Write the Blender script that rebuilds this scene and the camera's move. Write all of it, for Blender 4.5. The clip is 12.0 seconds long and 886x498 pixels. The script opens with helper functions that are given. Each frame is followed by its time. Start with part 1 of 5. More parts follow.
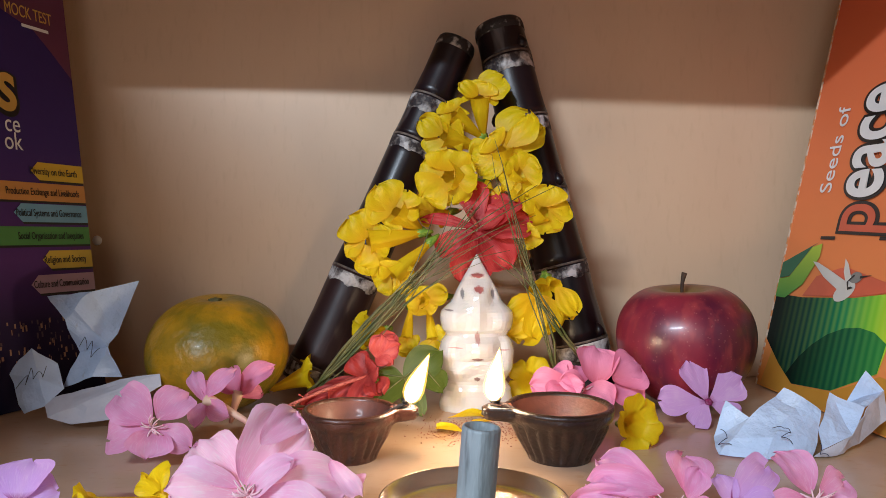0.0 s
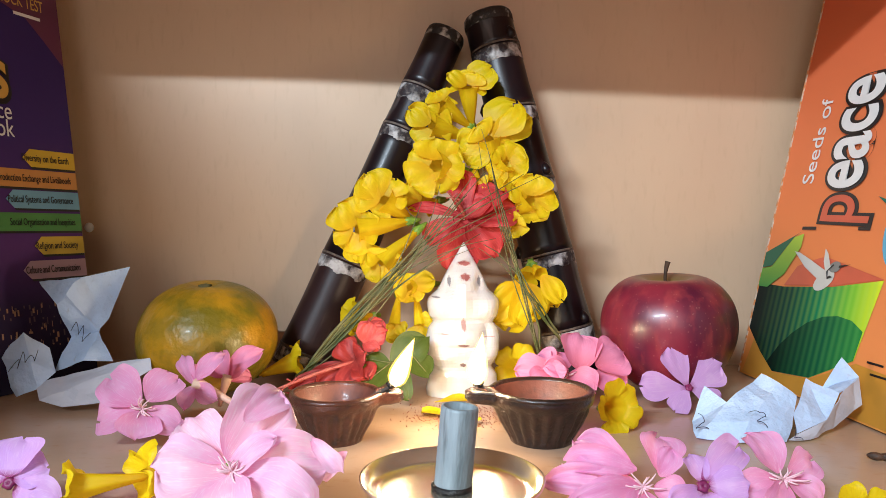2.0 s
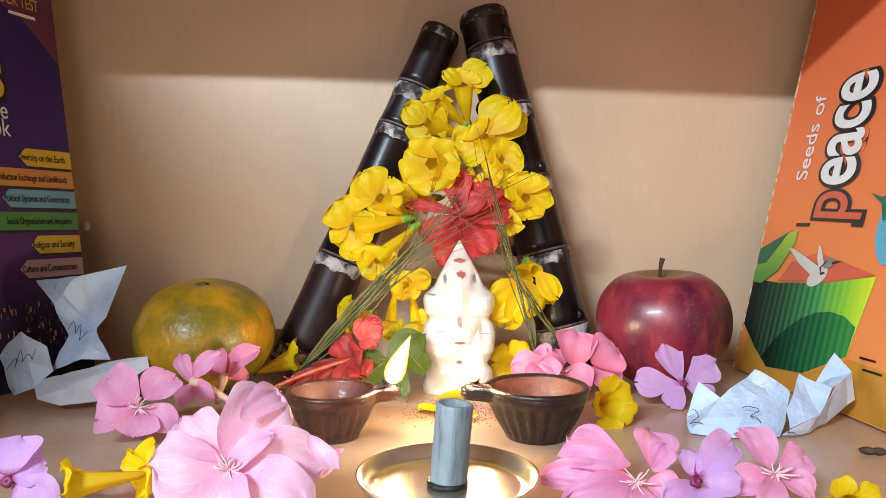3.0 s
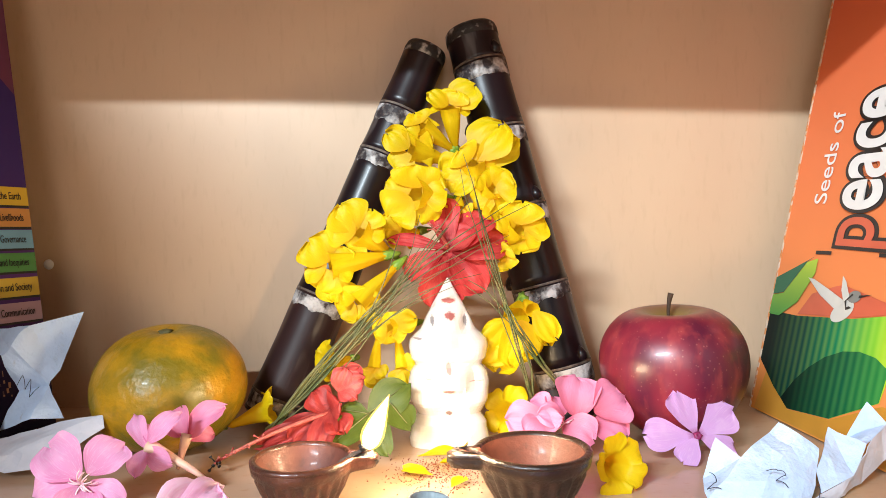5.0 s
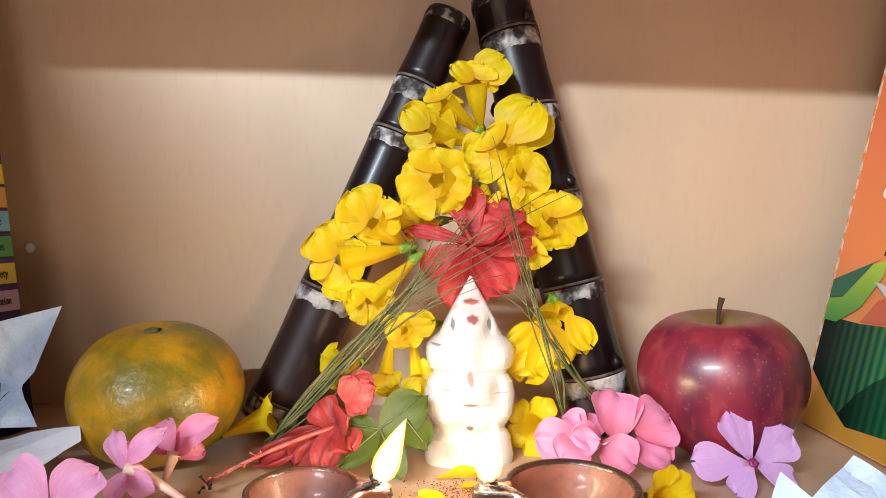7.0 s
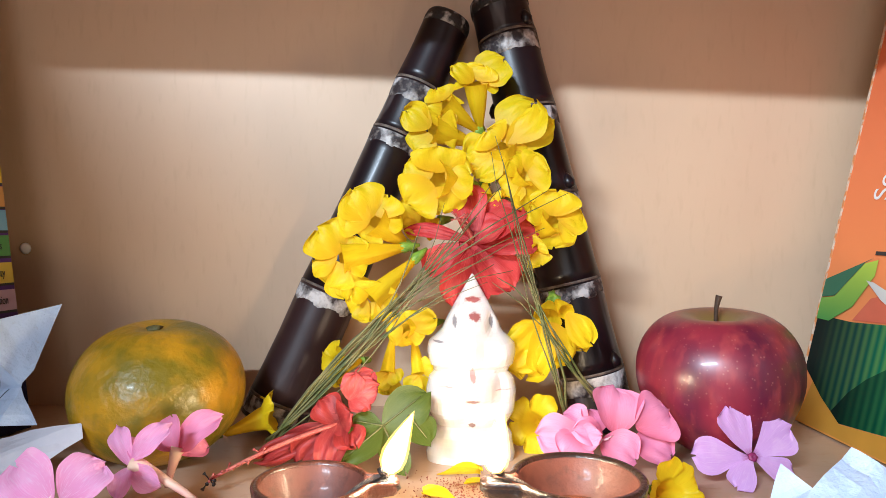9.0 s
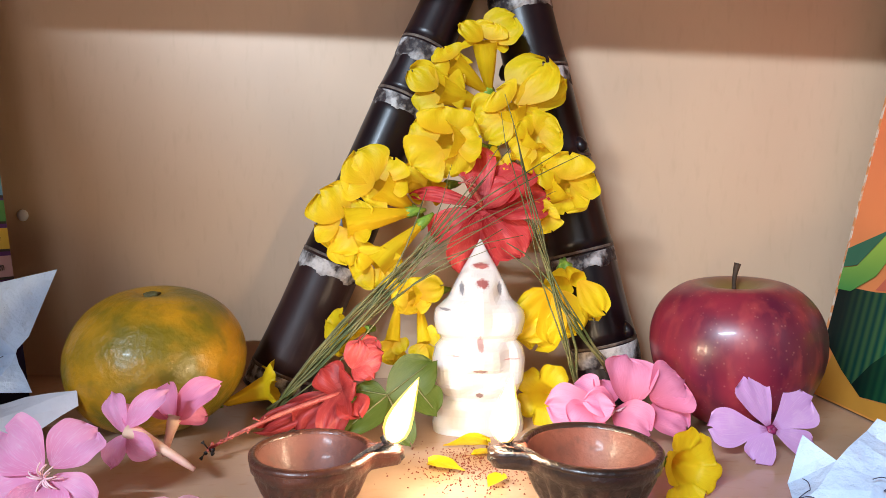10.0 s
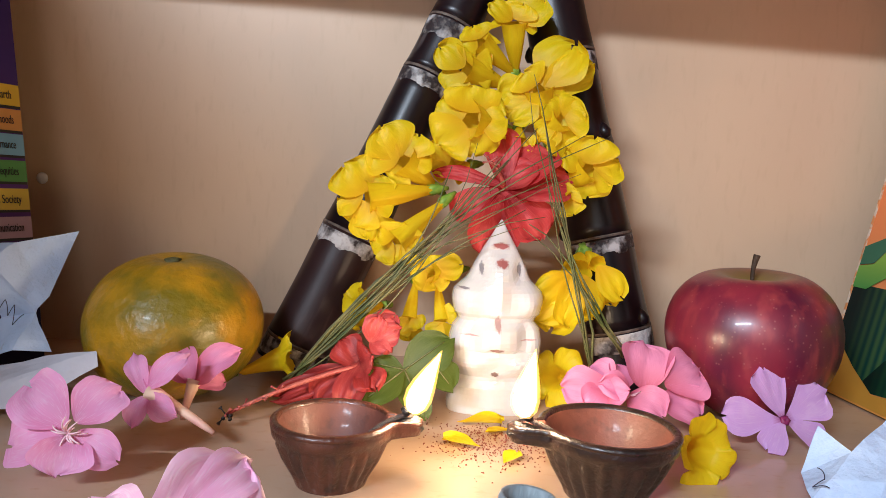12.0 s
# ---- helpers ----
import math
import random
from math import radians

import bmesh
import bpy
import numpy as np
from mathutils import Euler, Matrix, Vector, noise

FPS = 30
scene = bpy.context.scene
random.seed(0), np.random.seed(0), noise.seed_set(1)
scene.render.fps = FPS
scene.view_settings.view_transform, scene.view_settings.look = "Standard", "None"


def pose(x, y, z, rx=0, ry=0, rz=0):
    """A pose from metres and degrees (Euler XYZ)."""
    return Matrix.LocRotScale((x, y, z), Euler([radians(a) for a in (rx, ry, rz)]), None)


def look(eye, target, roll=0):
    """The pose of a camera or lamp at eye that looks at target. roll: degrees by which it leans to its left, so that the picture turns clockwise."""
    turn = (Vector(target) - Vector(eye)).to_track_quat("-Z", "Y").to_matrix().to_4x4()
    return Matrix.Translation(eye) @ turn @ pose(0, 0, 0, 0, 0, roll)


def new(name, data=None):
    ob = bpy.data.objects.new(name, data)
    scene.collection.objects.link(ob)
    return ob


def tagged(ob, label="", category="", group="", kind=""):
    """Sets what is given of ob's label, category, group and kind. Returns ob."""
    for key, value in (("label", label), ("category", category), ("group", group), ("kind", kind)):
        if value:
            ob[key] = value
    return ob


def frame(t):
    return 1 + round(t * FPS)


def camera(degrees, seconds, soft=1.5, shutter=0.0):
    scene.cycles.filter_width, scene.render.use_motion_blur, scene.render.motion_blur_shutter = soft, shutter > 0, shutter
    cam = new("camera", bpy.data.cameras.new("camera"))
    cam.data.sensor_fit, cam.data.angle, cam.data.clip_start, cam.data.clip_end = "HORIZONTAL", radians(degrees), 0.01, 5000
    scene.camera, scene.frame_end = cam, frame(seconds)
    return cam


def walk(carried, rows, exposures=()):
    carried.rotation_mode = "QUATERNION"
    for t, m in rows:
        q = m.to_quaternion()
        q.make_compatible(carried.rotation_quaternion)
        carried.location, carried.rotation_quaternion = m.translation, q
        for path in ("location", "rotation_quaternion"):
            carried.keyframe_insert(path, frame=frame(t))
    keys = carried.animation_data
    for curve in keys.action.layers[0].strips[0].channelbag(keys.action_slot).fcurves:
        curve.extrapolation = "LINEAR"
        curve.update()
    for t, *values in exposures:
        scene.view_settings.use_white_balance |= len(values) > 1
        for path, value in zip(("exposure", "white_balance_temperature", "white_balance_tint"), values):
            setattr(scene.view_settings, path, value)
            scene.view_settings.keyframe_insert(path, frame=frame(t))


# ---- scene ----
cam = camera(65.5, 12.0, 0.7)
PATH = [
    (0, (-0.001, 0.001, 0.101), (0.009, 2.0, 0.055), 0.2),
    (0.5, (0.0, 0.001, 0.099), (-0.012, 1.999, 0.027), 0.3),
    (1, (0.003, 0.0, 0.099), (0.016, 1.999, 0.031), 0.3),
    (1.5, (0.002, -0.001, 0.098), (0.028, 1.998, 0.029), 0.5),
    (2, (0.004, -0.005, 0.099), (0.026, 1.994, 0.029), 0.5),
    (2.5, (0.003, -0.007, 0.097), (0.033, 1.991, 0.017), 0.6),
    (4.5, (0.015, 0.008, 0.114), (0.028, 2.007, 0.05), -0.9),
    (5, (0.015, 0.029, 0.113), (0.033, 2.029, 0.065), -0.7),
    (5.5, (0.015, 0.058, 0.114), (-0.038, 2.05, -0.055), 0.6),
    (6, (-0.015, 0.081, 0.115), (0.126, 2.072, -0.011), -0.4),
    (6.5, (0.002, 0.078, 0.12), (0.06, 2.075, 0.016), 0.5),
    (7, (0.007, 0.072, 0.121), (0.009, 2.068, 0.001), 0.4),
    (9, (-0.001, 0.069, 0.115), (0.044, 2.067, 0.027), 0.5),
    (9.5, (-0.002, 0.074, 0.113), (0.029, 2.069, -0.015), 0.4),
    (10, (0.0, 0.081, 0.107), (0.021, 2.076, -0.037), 0.6),
    (10.5, (0.0, 0.087, 0.105), (0.009, 2.082, -0.042), 0.6),
    (11, (-0.002, 0.086, 0.106), (0.029, 2.079, -0.054), 0.4),
    (11.5, (-0.004, 0.082, 0.105), (0.024, 2.074, -0.065), 0.8),
    (12, (-0.009, 0.08, 0.102), (0.01, 2.072, -0.075), 3.1),
]
walk(cam, [(t, look(eye, target, roll)) for t, eye, target, roll in PATH], [(0.0, -0.42, 5900, 16), (0.5, -0.36, 5880, 16), (1.0, -0.17, 5880, 16), (1.5, 0.07, 5880, 12), (2.0, 0.06, 5880, 12), (2.5, 0.12, 5880, 11), (4.5, 0.1, 6130, 11), (5.0, 0.56, 6130, 11), (5.5, 0.34, 6150, 12), (7.0, 0.26, 6020, 12), (9.0, 0.37, 5650, 12), (10.5, 0.07, 5730, 14), (11.5, 0.04, 5850, 16), (12.0, -0.11, 5900, 17)])

# ---- world and lights ----
world = bpy.data.worlds.new("room_air")
scene.world = world
world.use_nodes = True
world.node_tree.nodes["Background"].inputs[0].default_value = (0.9, 0.9, 0.9, 1)
world.node_tree.nodes["Background"].inputs[1].default_value = 0.025


def area(name, at, target, sx, sy, power, col):
    d = bpy.data.lights.new(name, "AREA")
    d.shape, d.size, d.size_y, d.energy, d.color = "RECTANGLE", sx, sy, power, col
    ob = new(name, d)
    ob.matrix_world = look(at, target)
    return ob


area("tube_lamp", (-0.70, -0.90, 0.805), (-0.70, 0.45, 0.12), 0.50, 0.014, 29.5, (0.85, 0.97, 1.0))
# broad unseen fill from the front, added to lift what the tube leaves dark
area("front_fill", (-0.30, -1.35, 0.50), (0.0, 0.45, 0.15), 1.1, 0.9, 5.6, (1.0, 0.91, 0.79))


# ---- materials ----
def ramp_mix(nt, fac, a, b):
    m = nt.nodes.new("ShaderNodeMix")
    m.data_type = "RGBA"
    nt.links.new(fac, m.inputs[0])
    for i, c in ((6, a), (7, b)):
        if isinstance(c, tuple):
            m.inputs[i].default_value = (*c, 1)
        else:
            nt.links.new(c, m.inputs[i])
    return m.outputs[2]


def tex_coord(nt, scale=(1, 1, 1), which="Object"):
    c = nt.nodes.new("ShaderNodeTexCoord")
    mp = nt.nodes.new("ShaderNodeMapping")
    mp.inputs["Scale"].default_value = scale
    nt.links.new(c.outputs[which], mp.inputs[0])
    return mp.outputs[0]


def noise_fac(nt, vec, scale, detail=4, lo=0.35, hi=0.65):
    n = nt.nodes.new("ShaderNodeTexNoise")
    n.inputs["Scale"].default_value, n.inputs["Detail"].default_value = scale, detail
    nt.links.new(vec, n.inputs["Vector"])
    r = nt.nodes.new("ShaderNodeMapRange")
    r.inputs[1].default_value, r.inputs[2].default_value = lo, hi
    nt.links.new(n.outputs[0], r.inputs[0])
    return r.outputs[0]


def mat(name, a, b=None, scale=60, rough=0.5, bump=0.0, metal=0.0, coat=0.0, sss=0.0, trans=0.0, stretch=(1, 1, 1), fine=None, spec=0.5, lohi=(0.35, 0.65)):
    """A surface of two colours mixed by large noise, a third by fine noise, with relief."""
    m = bpy.data.materials.new(name)
    m.use_nodes = True
    nt = m.node_tree
    p = nt.nodes["Principled BSDF"]
    vec = tex_coord(nt, stretch)
    if b is None:
        b = tuple(c * 0.8 for c in a)
    col = ramp_mix(nt, noise_fac(nt, vec, scale, lo=lohi[0], hi=lohi[1]), a, b)
    if fine:
        col = ramp_mix(nt, noise_fac(nt, vec, fine[1], 3, fine[2], fine[3]), col, fine[0])
    nt.links.new(col, p.inputs["Base Color"])
    p.inputs["Roughness"].default_value, p.inputs["Metallic"].default_value = rough, metal
    p.inputs["Coat Weight"].default_value, p.inputs["Coat Roughness"].default_value = coat, 0.12
    p.inputs["Specular IOR Level"].default_value = spec
    p.inputs["Transmission Weight"].default_value = trans
    if sss:
        p.inputs["Subsurface Weight"].default_value = sss
        p.inputs["Subsurface Scale"].default_value = 0.006
        p.inputs["Subsurface Radius"].default_value = (1, 0.8, 0.6)
    if bump:
        bn = nt.nodes.new("ShaderNodeBump")
        bn.inputs["Strength"].default_value, bn.inputs["Distance"].default_value = bump, 0.001
        nt.links.new(noise_fac(nt, vec, scale * 5, 5, 0.2, 0.8), bn.inputs["Height"])
        nt.links.new(bn.outputs[0], p.inputs["Normal"])
    return m


def petal_mat(name, base, tip, vein, glow=0.35, eye=0.6):
    """Thin petal: colour runs from throat to tip, faint veins, light comes through."""
    m = bpy.data.materials.new(name)
    m.use_nodes = True
    nt = m.node_tree
    p = nt.nodes["Principled BSDF"]
    vec = tex_coord(nt, (1, 1, 1), "UV")
    sep = nt.nodes.new("ShaderNodeSeparateXYZ")
    nt.links.new(vec, sep.inputs[0])
    mr = nt.nodes.new("ShaderNodeMapRange")
    mr.inputs[1].default_value, mr.inputs[2].default_value = 0.02, eye
    nt.links.new(sep.outputs[0], mr.inputs[0])
    col = ramp_mix(nt, mr.outputs[0], base, tip)
    vv = tex_coord(nt, (2.0, 14, 1), "UV")
    col = ramp_mix(nt, noise_fac(nt, vv, 2.2, 3, 0.52, 0.8), col, vein)
    col = ramp_mix(nt, noise_fac(nt, tex_coord(nt), 160, 3, 0.5, 0.95), col, vein)
    nt.links.new(col, p.inputs["Base Color"])
    p.inputs["Roughness"].default_value = 0.45
    p.inputs["Specular IOR Level"].default_value = 0.3
    bn = nt.nodes.new("ShaderNodeBump")
    bn.inputs["Strength"].default_value, bn.inputs["Distance"].default_value = 0.22, 0.0005
    nt.links.new(noise_fac(nt, vv, 2.2, 4, 0.2, 0.8), bn.inputs["Height"])
    nt.links.new(bn.outputs[0], p.inputs["Normal"])
    t = nt.nodes.new("ShaderNodeBsdfTranslucent")
    nt.links.new(col, t.inputs[0])
    mx = nt.nodes.new("ShaderNodeMixShader")
    mx.inputs[0].default_value = glow
    nt.links.new(p.outputs[0], mx.inputs[1])
    nt.links.new(t.outputs[0], mx.inputs[2])
    nt.links.new(mx.outputs[0], nt.nodes["Material Output"].inputs[0])
    return m


def plain(name, c, rough=0.4, coat=0.0):
    return mat(name, c, tuple(v * 0.88 for v in c), 40, rough, 0.0, coat=coat)


def glowing(name, col, strength):
    m = bpy.data.materials.new(name)
    m.use_nodes = True
    nt = m.node_tree
    nt.nodes.remove(nt.nodes["Principled BSDF"])
    e = nt.nodes.new("ShaderNodeEmission")
    e.inputs[0].default_value, e.inputs[1].default_value = (*col, 1), strength
    nt.links.new(e.outputs[0], nt.nodes["Material Output"].inputs[0])
    return m


WALL = mat("wall_laminate", (0.61, 0.43, 0.285), (0.57, 0.395, 0.26), 14, 0.45, 0.05, stretch=(1, 1, 0.25), fine=((0.52, 0.355, 0.225), 240, 0.55, 0.95))
FLOOR = mat("floor_laminate", (0.52, 0.35, 0.24), (0.46, 0.305, 0.205), 22, 0.24, 0.05, stretch=(0.5, 1, 1), fine=((0.42, 0.23, 0.12), 300, 0.58, 0.95))
ROOM = mat("room_paint", (0.38, 0.37, 0.35), (0.34, 0.33, 0.31), 3, 0.8, 0.1)
CANE = mat("cane_skin", (0.006, 0.004, 0.006), (0.014, 0.006, 0.008), 26, 0.33, 0.06, coat=0.04, spec=0.3, stretch=(1, 1, 0.15), fine=((0.15, 0.13, 0.13), 75, 0.62, 0.80))
CANE_BARE = mat("cane_lower_skin", (0.020, 0.009, 0.010), (0.036, 0.016, 0.015), 30, 0.38, 0.08, spec=0.3, stretch=(1, 1, 0.12), fine=((0.12, 0.08, 0.07), 120, 0.6, 0.85))
CANE_WAX = mat("cane_wax_band", (0.50, 0.47, 0.46), (0.02, 0.012, 0.014), 110, 0.65, 0.4, fine=((0.2, 0.17, 0.15), 320, 0.5, 0.8), lohi=(0.42, 0.56))
CANE_RING = mat("cane_node_ring", (0.16, 0.12, 0.09), (0.06, 0.04, 0.035), 200, 0.6, 0.3)
CANE_CUT = mat("cane_cut_end", (0.010, 0.007, 0.008), (0.34, 0.31, 0.29), 150, 0.6, 0.4, lohi=(0.55, 0.68))
CLAY = mat("fired_clay", (0.105, 0.03, 0.016), (0.05, 0.018, 0.012), 110, 0.32, 0.35, coat=0.35, fine=((0.02, 0.010, 0.008), 260, 0.55, 0.8))
CLAY_DARK = mat("sooty_clay", (0.014, 0.008, 0.007), (0.030, 0.013, 0.010), 110, 0.3, 0.35, coat=0.3, fine=((0.008, 0.006, 0.006), 260, 0.5, 0.8))
CLAY_IN = mat("oiled_clay_inside", (0.150, 0.045, 0.028), (0.095, 0.030, 0.020), 60, 0.58, 0.2, coat=0.06, fine=((0.05, 0.02, 0.014), 200, 0.55, 0.85))
SOOT = mat("soot", (0.008, 0.007, 0.008), (0.02, 0.017, 0.016), 300, 0.4, 0.4)
OIL = mat("lamp_oil", (0.22, 0.07, 0.025), (0.18, 0.05, 0.02), 30, 0.04, 0.0, coat=1.0)
COTTON = mat("cotton_wick", (0.13, 0.10, 0.08), (0.05, 0.035, 0.03), 300, 0.85, 0.5)
FLAME = glowing("flame", (1.0, 0.74, 0.42), 150.0)


def mantle_mat():
    m = bpy.data.materials.new("flame_mantle")
    m.use_nodes = True
    nt = m.node_tree
    nt.nodes.remove(nt.nodes["Principled BSDF"])
    e, t, ad = nt.nodes.new("ShaderNodeEmission"), nt.nodes.new("ShaderNodeBsdfTransparent"), nt.nodes.new("ShaderNodeAddShader")
    e.inputs[0].default_value, e.inputs[1].default_value = (1.0, 0.56, 0.10, 1), 0.7
    nt.links.new(e.outputs[0], ad.inputs[0])
    nt.links.new(t.outputs[0], ad.inputs[1])
    nt.links.new(ad.outputs[0], nt.nodes["Material Output"].inputs[0])
    return m


MANTLE = mantle_mat()
STEEL = mat("brushed_steel_tube", (0.36, 0.42, 0.46), (0.20, 0.24, 0.26), 130, 0.6, 0.3, metal=0.25, stretch=(1, 1, 0.14), fine=((0.10, 0.12, 0.13), 420, 0.55, 0.85))
DISH = mat("polished_dish", (0.88, 0.84, 0.72), (0.82, 0.77, 0.64), 40, 0.20, 0.04, metal=0.9)
YELLOW = petal_mat("yellow_petal", (0.80, 0.48, 0.0), (0.92, 0.71, 0.002), (0.86, 0.60, 0.0), 0.45)
PINK = petal_mat("pink_petal", (0.80, 0.28, 0.50), (0.88, 0.40, 0.68), (0.92, 0.58, 0.80), 0.38)
ROSE = petal_mat("deep_pink_petal", (0.62, 0.13, 0.20), (0.85, 0.31, 0.52), (0.76, 0.24, 0.42), 0.35)
PALE = petal_mat("pale_pink_petal", (0.88, 0.40, 0.62), (0.94, 0.58, 0.80), (0.96, 0.78, 0.90), 0.38)
MAUVE = petal_mat("mauve_petal", (0.35, 0.02, 0.16), (0.70, 0.41, 0.82), (0.80, 0.56, 0.88), 0.36, 0.2)
CORAL = petal_mat("coral_red_petal", (0.45, 0.03, 0.03), (0.62, 0.09, 0.085), (0.72, 0.20, 0.17), 0.3)
RED = petal_mat("red_petal", (0.30, 0.010, 0.014), (0.64, 0.055, 0.055), (0.74, 0.13, 0.11), 0.3)
WILT = petal_mat("wilted_red_petal", (0.16, 0.010, 0.010), (0.36, 0.035, 0.032), (0.44, 0.08, 0.06), 0.25)
EYE_PINK = mat("dark_pink_eye", (0.22, 0.012, 0.09), (0.14, 0.008, 0.06), 400, 0.5)
CALYX = mat("green_calyx", (0.13, 0.26, 0.02), (0.28, 0.40, 0.04), 300, 0.5, 0.2)
STALK = mat("dry_green_stalk", (0.06, 0.08, 0.018), (0.17, 0.15, 0.055), 70, 0.55, 0.1)
LEAF = petal_mat("green_leaf", (0.085, 0.110, 0.014), (0.065, 0.095, 0.011), (0.10, 0.125, 0.025), 0.25)
STRAND = mat("pale_strands", (0.85, 0.62, 0.66), (0.8, 0.5, 0.56), 200, 0.6)
TUBE_PINK = mat("pinkish_tube", (0.72, 0.36, 0.30), (0.75, 0.55, 0.38), 90, 0.5)
RED_STRAND = mat("red_stamen", (0.36, 0.05, 0.045), (0.48, 0.14, 0.10), 200, 0.5)
BLACK = plain("black_print", (0.012, 0.012, 0.014), 0.35)
WHITE = plain("white_print", (0.8, 0.8, 0.8), 0.35)
INK = plain("blue_black_ink", (0.02, 0.02, 0.06), 0.5)
PAPER = mat("note_paper", (0.52, 0.65, 0.86), (0.43, 0.56, 0.77), 50, 0.75, 0.7, fine=((0.35, 0.40, 0.50), 220, 0.66, 0.85))
PAPER_BACK = mat("paper_reverse", (0.55, 0.57, 0.65), (0.46, 0.48, 0.56), 50, 0.8, 0.3)
PAGES = mat("page_edges", (0.62, 0.55, 0.43), (0.42, 0.36, 0.28), 30, 0.8, 0.3, stretch=(1, 1, 30))
ORANGE_SKIN = mat("mandarin_skin", (0.45, 0.235, 0.004), (0.17, 0.13, 0.004), 40, 0.42, 0.6, coat=0.06, fine=((0.15, 0.12, 0.008), 95, 0.54, 0.8), lohi=(0.42, 0.60))
KUM = mat("kumkum", (0.26, 0.05, 0.025), (0.14, 0.035, 0.02), 400, 0.9, 0.5)


def apple_mat():
    m = mat("apple_skin", (0.23, 0.018, 0.036), (0.085, 0.007, 0.028), 30, 0.36, 0.05, coat=0.15, stretch=(1, 1, 0.4), fine=((0.34, 0.05, 0.05), 140, 0.50, 0.9), lohi=(0.38, 0.6))
    nt = m.node_tree
    p = nt.nodes["Principled BSDF"]
    old = p.inputs["Base Color"].links[0].from_socket
    v = nt.nodes.new("ShaderNodeTexVoronoi")
    v.inputs["Scale"].default_value = 380
    nt.links.new(tex_coord(nt), v.inputs["Vector"])
    r = nt.nodes.new("ShaderNodeMapRange")
    r.inputs[1].default_value, r.inputs[2].default_value, r.inputs[3].default_value, r.inputs[4].default_value = 0.04, 0.22, 0.26, 0.0
    nt.links.new(v.outputs["Distance"], r.inputs[0])
    col = ramp_mix(nt, r.outputs[0], old, (0.5, 0.27, 0.2))
    sep = nt.nodes.new("ShaderNodeSeparateXYZ")
    nt.links.new(tex_coord(nt), sep.inputs[0])
    # olive hollow round the stem
    ln = nt.nodes.new("ShaderNodeVectorMath")
    ln.operation = "LENGTH"
    nt.links.new(tex_coord(nt, (1, 1, 0)), ln.inputs[0])
    r3 = nt.nodes.new("ShaderNodeMapRange")
    r3.inputs[1].default_value, r3.inputs[2].default_value, r3.inputs[3].default_value, r3.inputs[4].default_value = 0.008, 0.022, 1.0, 0.0
    nt.links.new(ln.outputs["Value"], r3.inputs[0])
    up = nt.nodes.new("ShaderNodeMapRange")
    up.inputs[1].default_value, up.inputs[2].default_value = 0.04, 0.055
    nt.links.new(sep.outputs[2], up.inputs[0])
    mu = nt.nodes.new("ShaderNodeMath")
    mu.operation = "MULTIPLY"
    nt.links.new(r3.outputs[0], mu.inputs[0])
    nt.links.new(up.outputs[0], mu.inputs[1])
    col = ramp_mix(nt, mu.outputs[0], col, (0.20, 0.13, 0.035))
    nt.links.new(col, p.inputs["Base Color"])
    return m


APPLE_SKIN = apple_mat()


def crystal_mat():
    m = mat("milky_crystal", (0.93, 0.91, 0.90), (0.86, 0.82, 0.80), 90, 0.10, 0.05, coat=0.5, sss=0.25, trans=0.35)
    nt = m.node_tree
    p = nt.nodes["Principled BSDF"]
    old = p.inputs["Base Color"].links[0].from_socket
    col = old
    # grey tones: shade beside the head and shoulder, put into the colour
    for cx, cz, sx, sz, tone in ((0.0, 0.0768, 0.0048, 0.0018, (0.40, 0.03, 0.025)), (0.0004, 0.0690, 0.0036, 0.0026, (0.40, 0.03, 0.025)), (-0.001, 0.0420, 0.0018, 0.0046, (0.50, 0.26, 0.24)), (-0.001, 0.0305, 0.0042, 0.0011, (0.22, 0.05, 0.04)), (-0.001, 0.0190, 0.0022, 0.0014, (0.2, 0.08, 0.06)), (-0.0088, 0.0665, 0.0014, 0.0036, (0.18, 0.17, 0.20)), (0.0085, 0.0665, 0.0014, 0.0036, (0.18, 0.17, 0.20)), (-0.0165, 0.0575, 0.0030, 0.0007, (0.25, 0.22, 0.25)), (0.014, 0.0350, 0.0050, 0.0005, (0.7, 0.35, 0.35)), (-0.013, 0.0365, 0.0050, 0.0005, (0.7, 0.35, 0.35))):
        mp = nt.nodes.new("ShaderNodeMapping")
        mp.inputs["Location"].default_value = (-cx / sx, 0, -cz / sz)
        mp.inputs["Scale"].default_value = (1 / sx, 0, 1 / sz)
        tc = nt.nodes.new("ShaderNodeTexCoord")
        nt.links.new(tc.outputs["Object"], mp.inputs[0])
        n = nt.nodes.new("ShaderNodeTexNoise")
        n.inputs["Scale"].default_value = 1.6
        nt.links.new(mp.outputs[0], n.inputs["Vector"])
        ln = nt.nodes.new("ShaderNodeVectorMath")
        ln.operation = "LENGTH"
        nt.links.new(mp.outputs[0], ln.inputs[0])
        ad = nt.nodes.new("ShaderNodeMath")
        ad.operation = "ADD"
        nt.links.new(ln.outputs["Value"], ad.inputs[0])
        nt.links.new(n.outputs[0], ad.inputs[1])
        r = nt.nodes.new("ShaderNodeMapRange")
        r.inputs[1].default_value, r.inputs[2].default_value, r.inputs[3].default_value, r.inputs[4].default_value = 1.1, 1.45, 0.85, 0.0
        nt.links.new(ad.outputs[0], r.inputs[0])
        col = ramp_mix(nt, r.outputs[0], col, tone)
    nt.links.new(col, p.inputs["Base Color"])
    return m


CRYSTAL = crystal_mat()


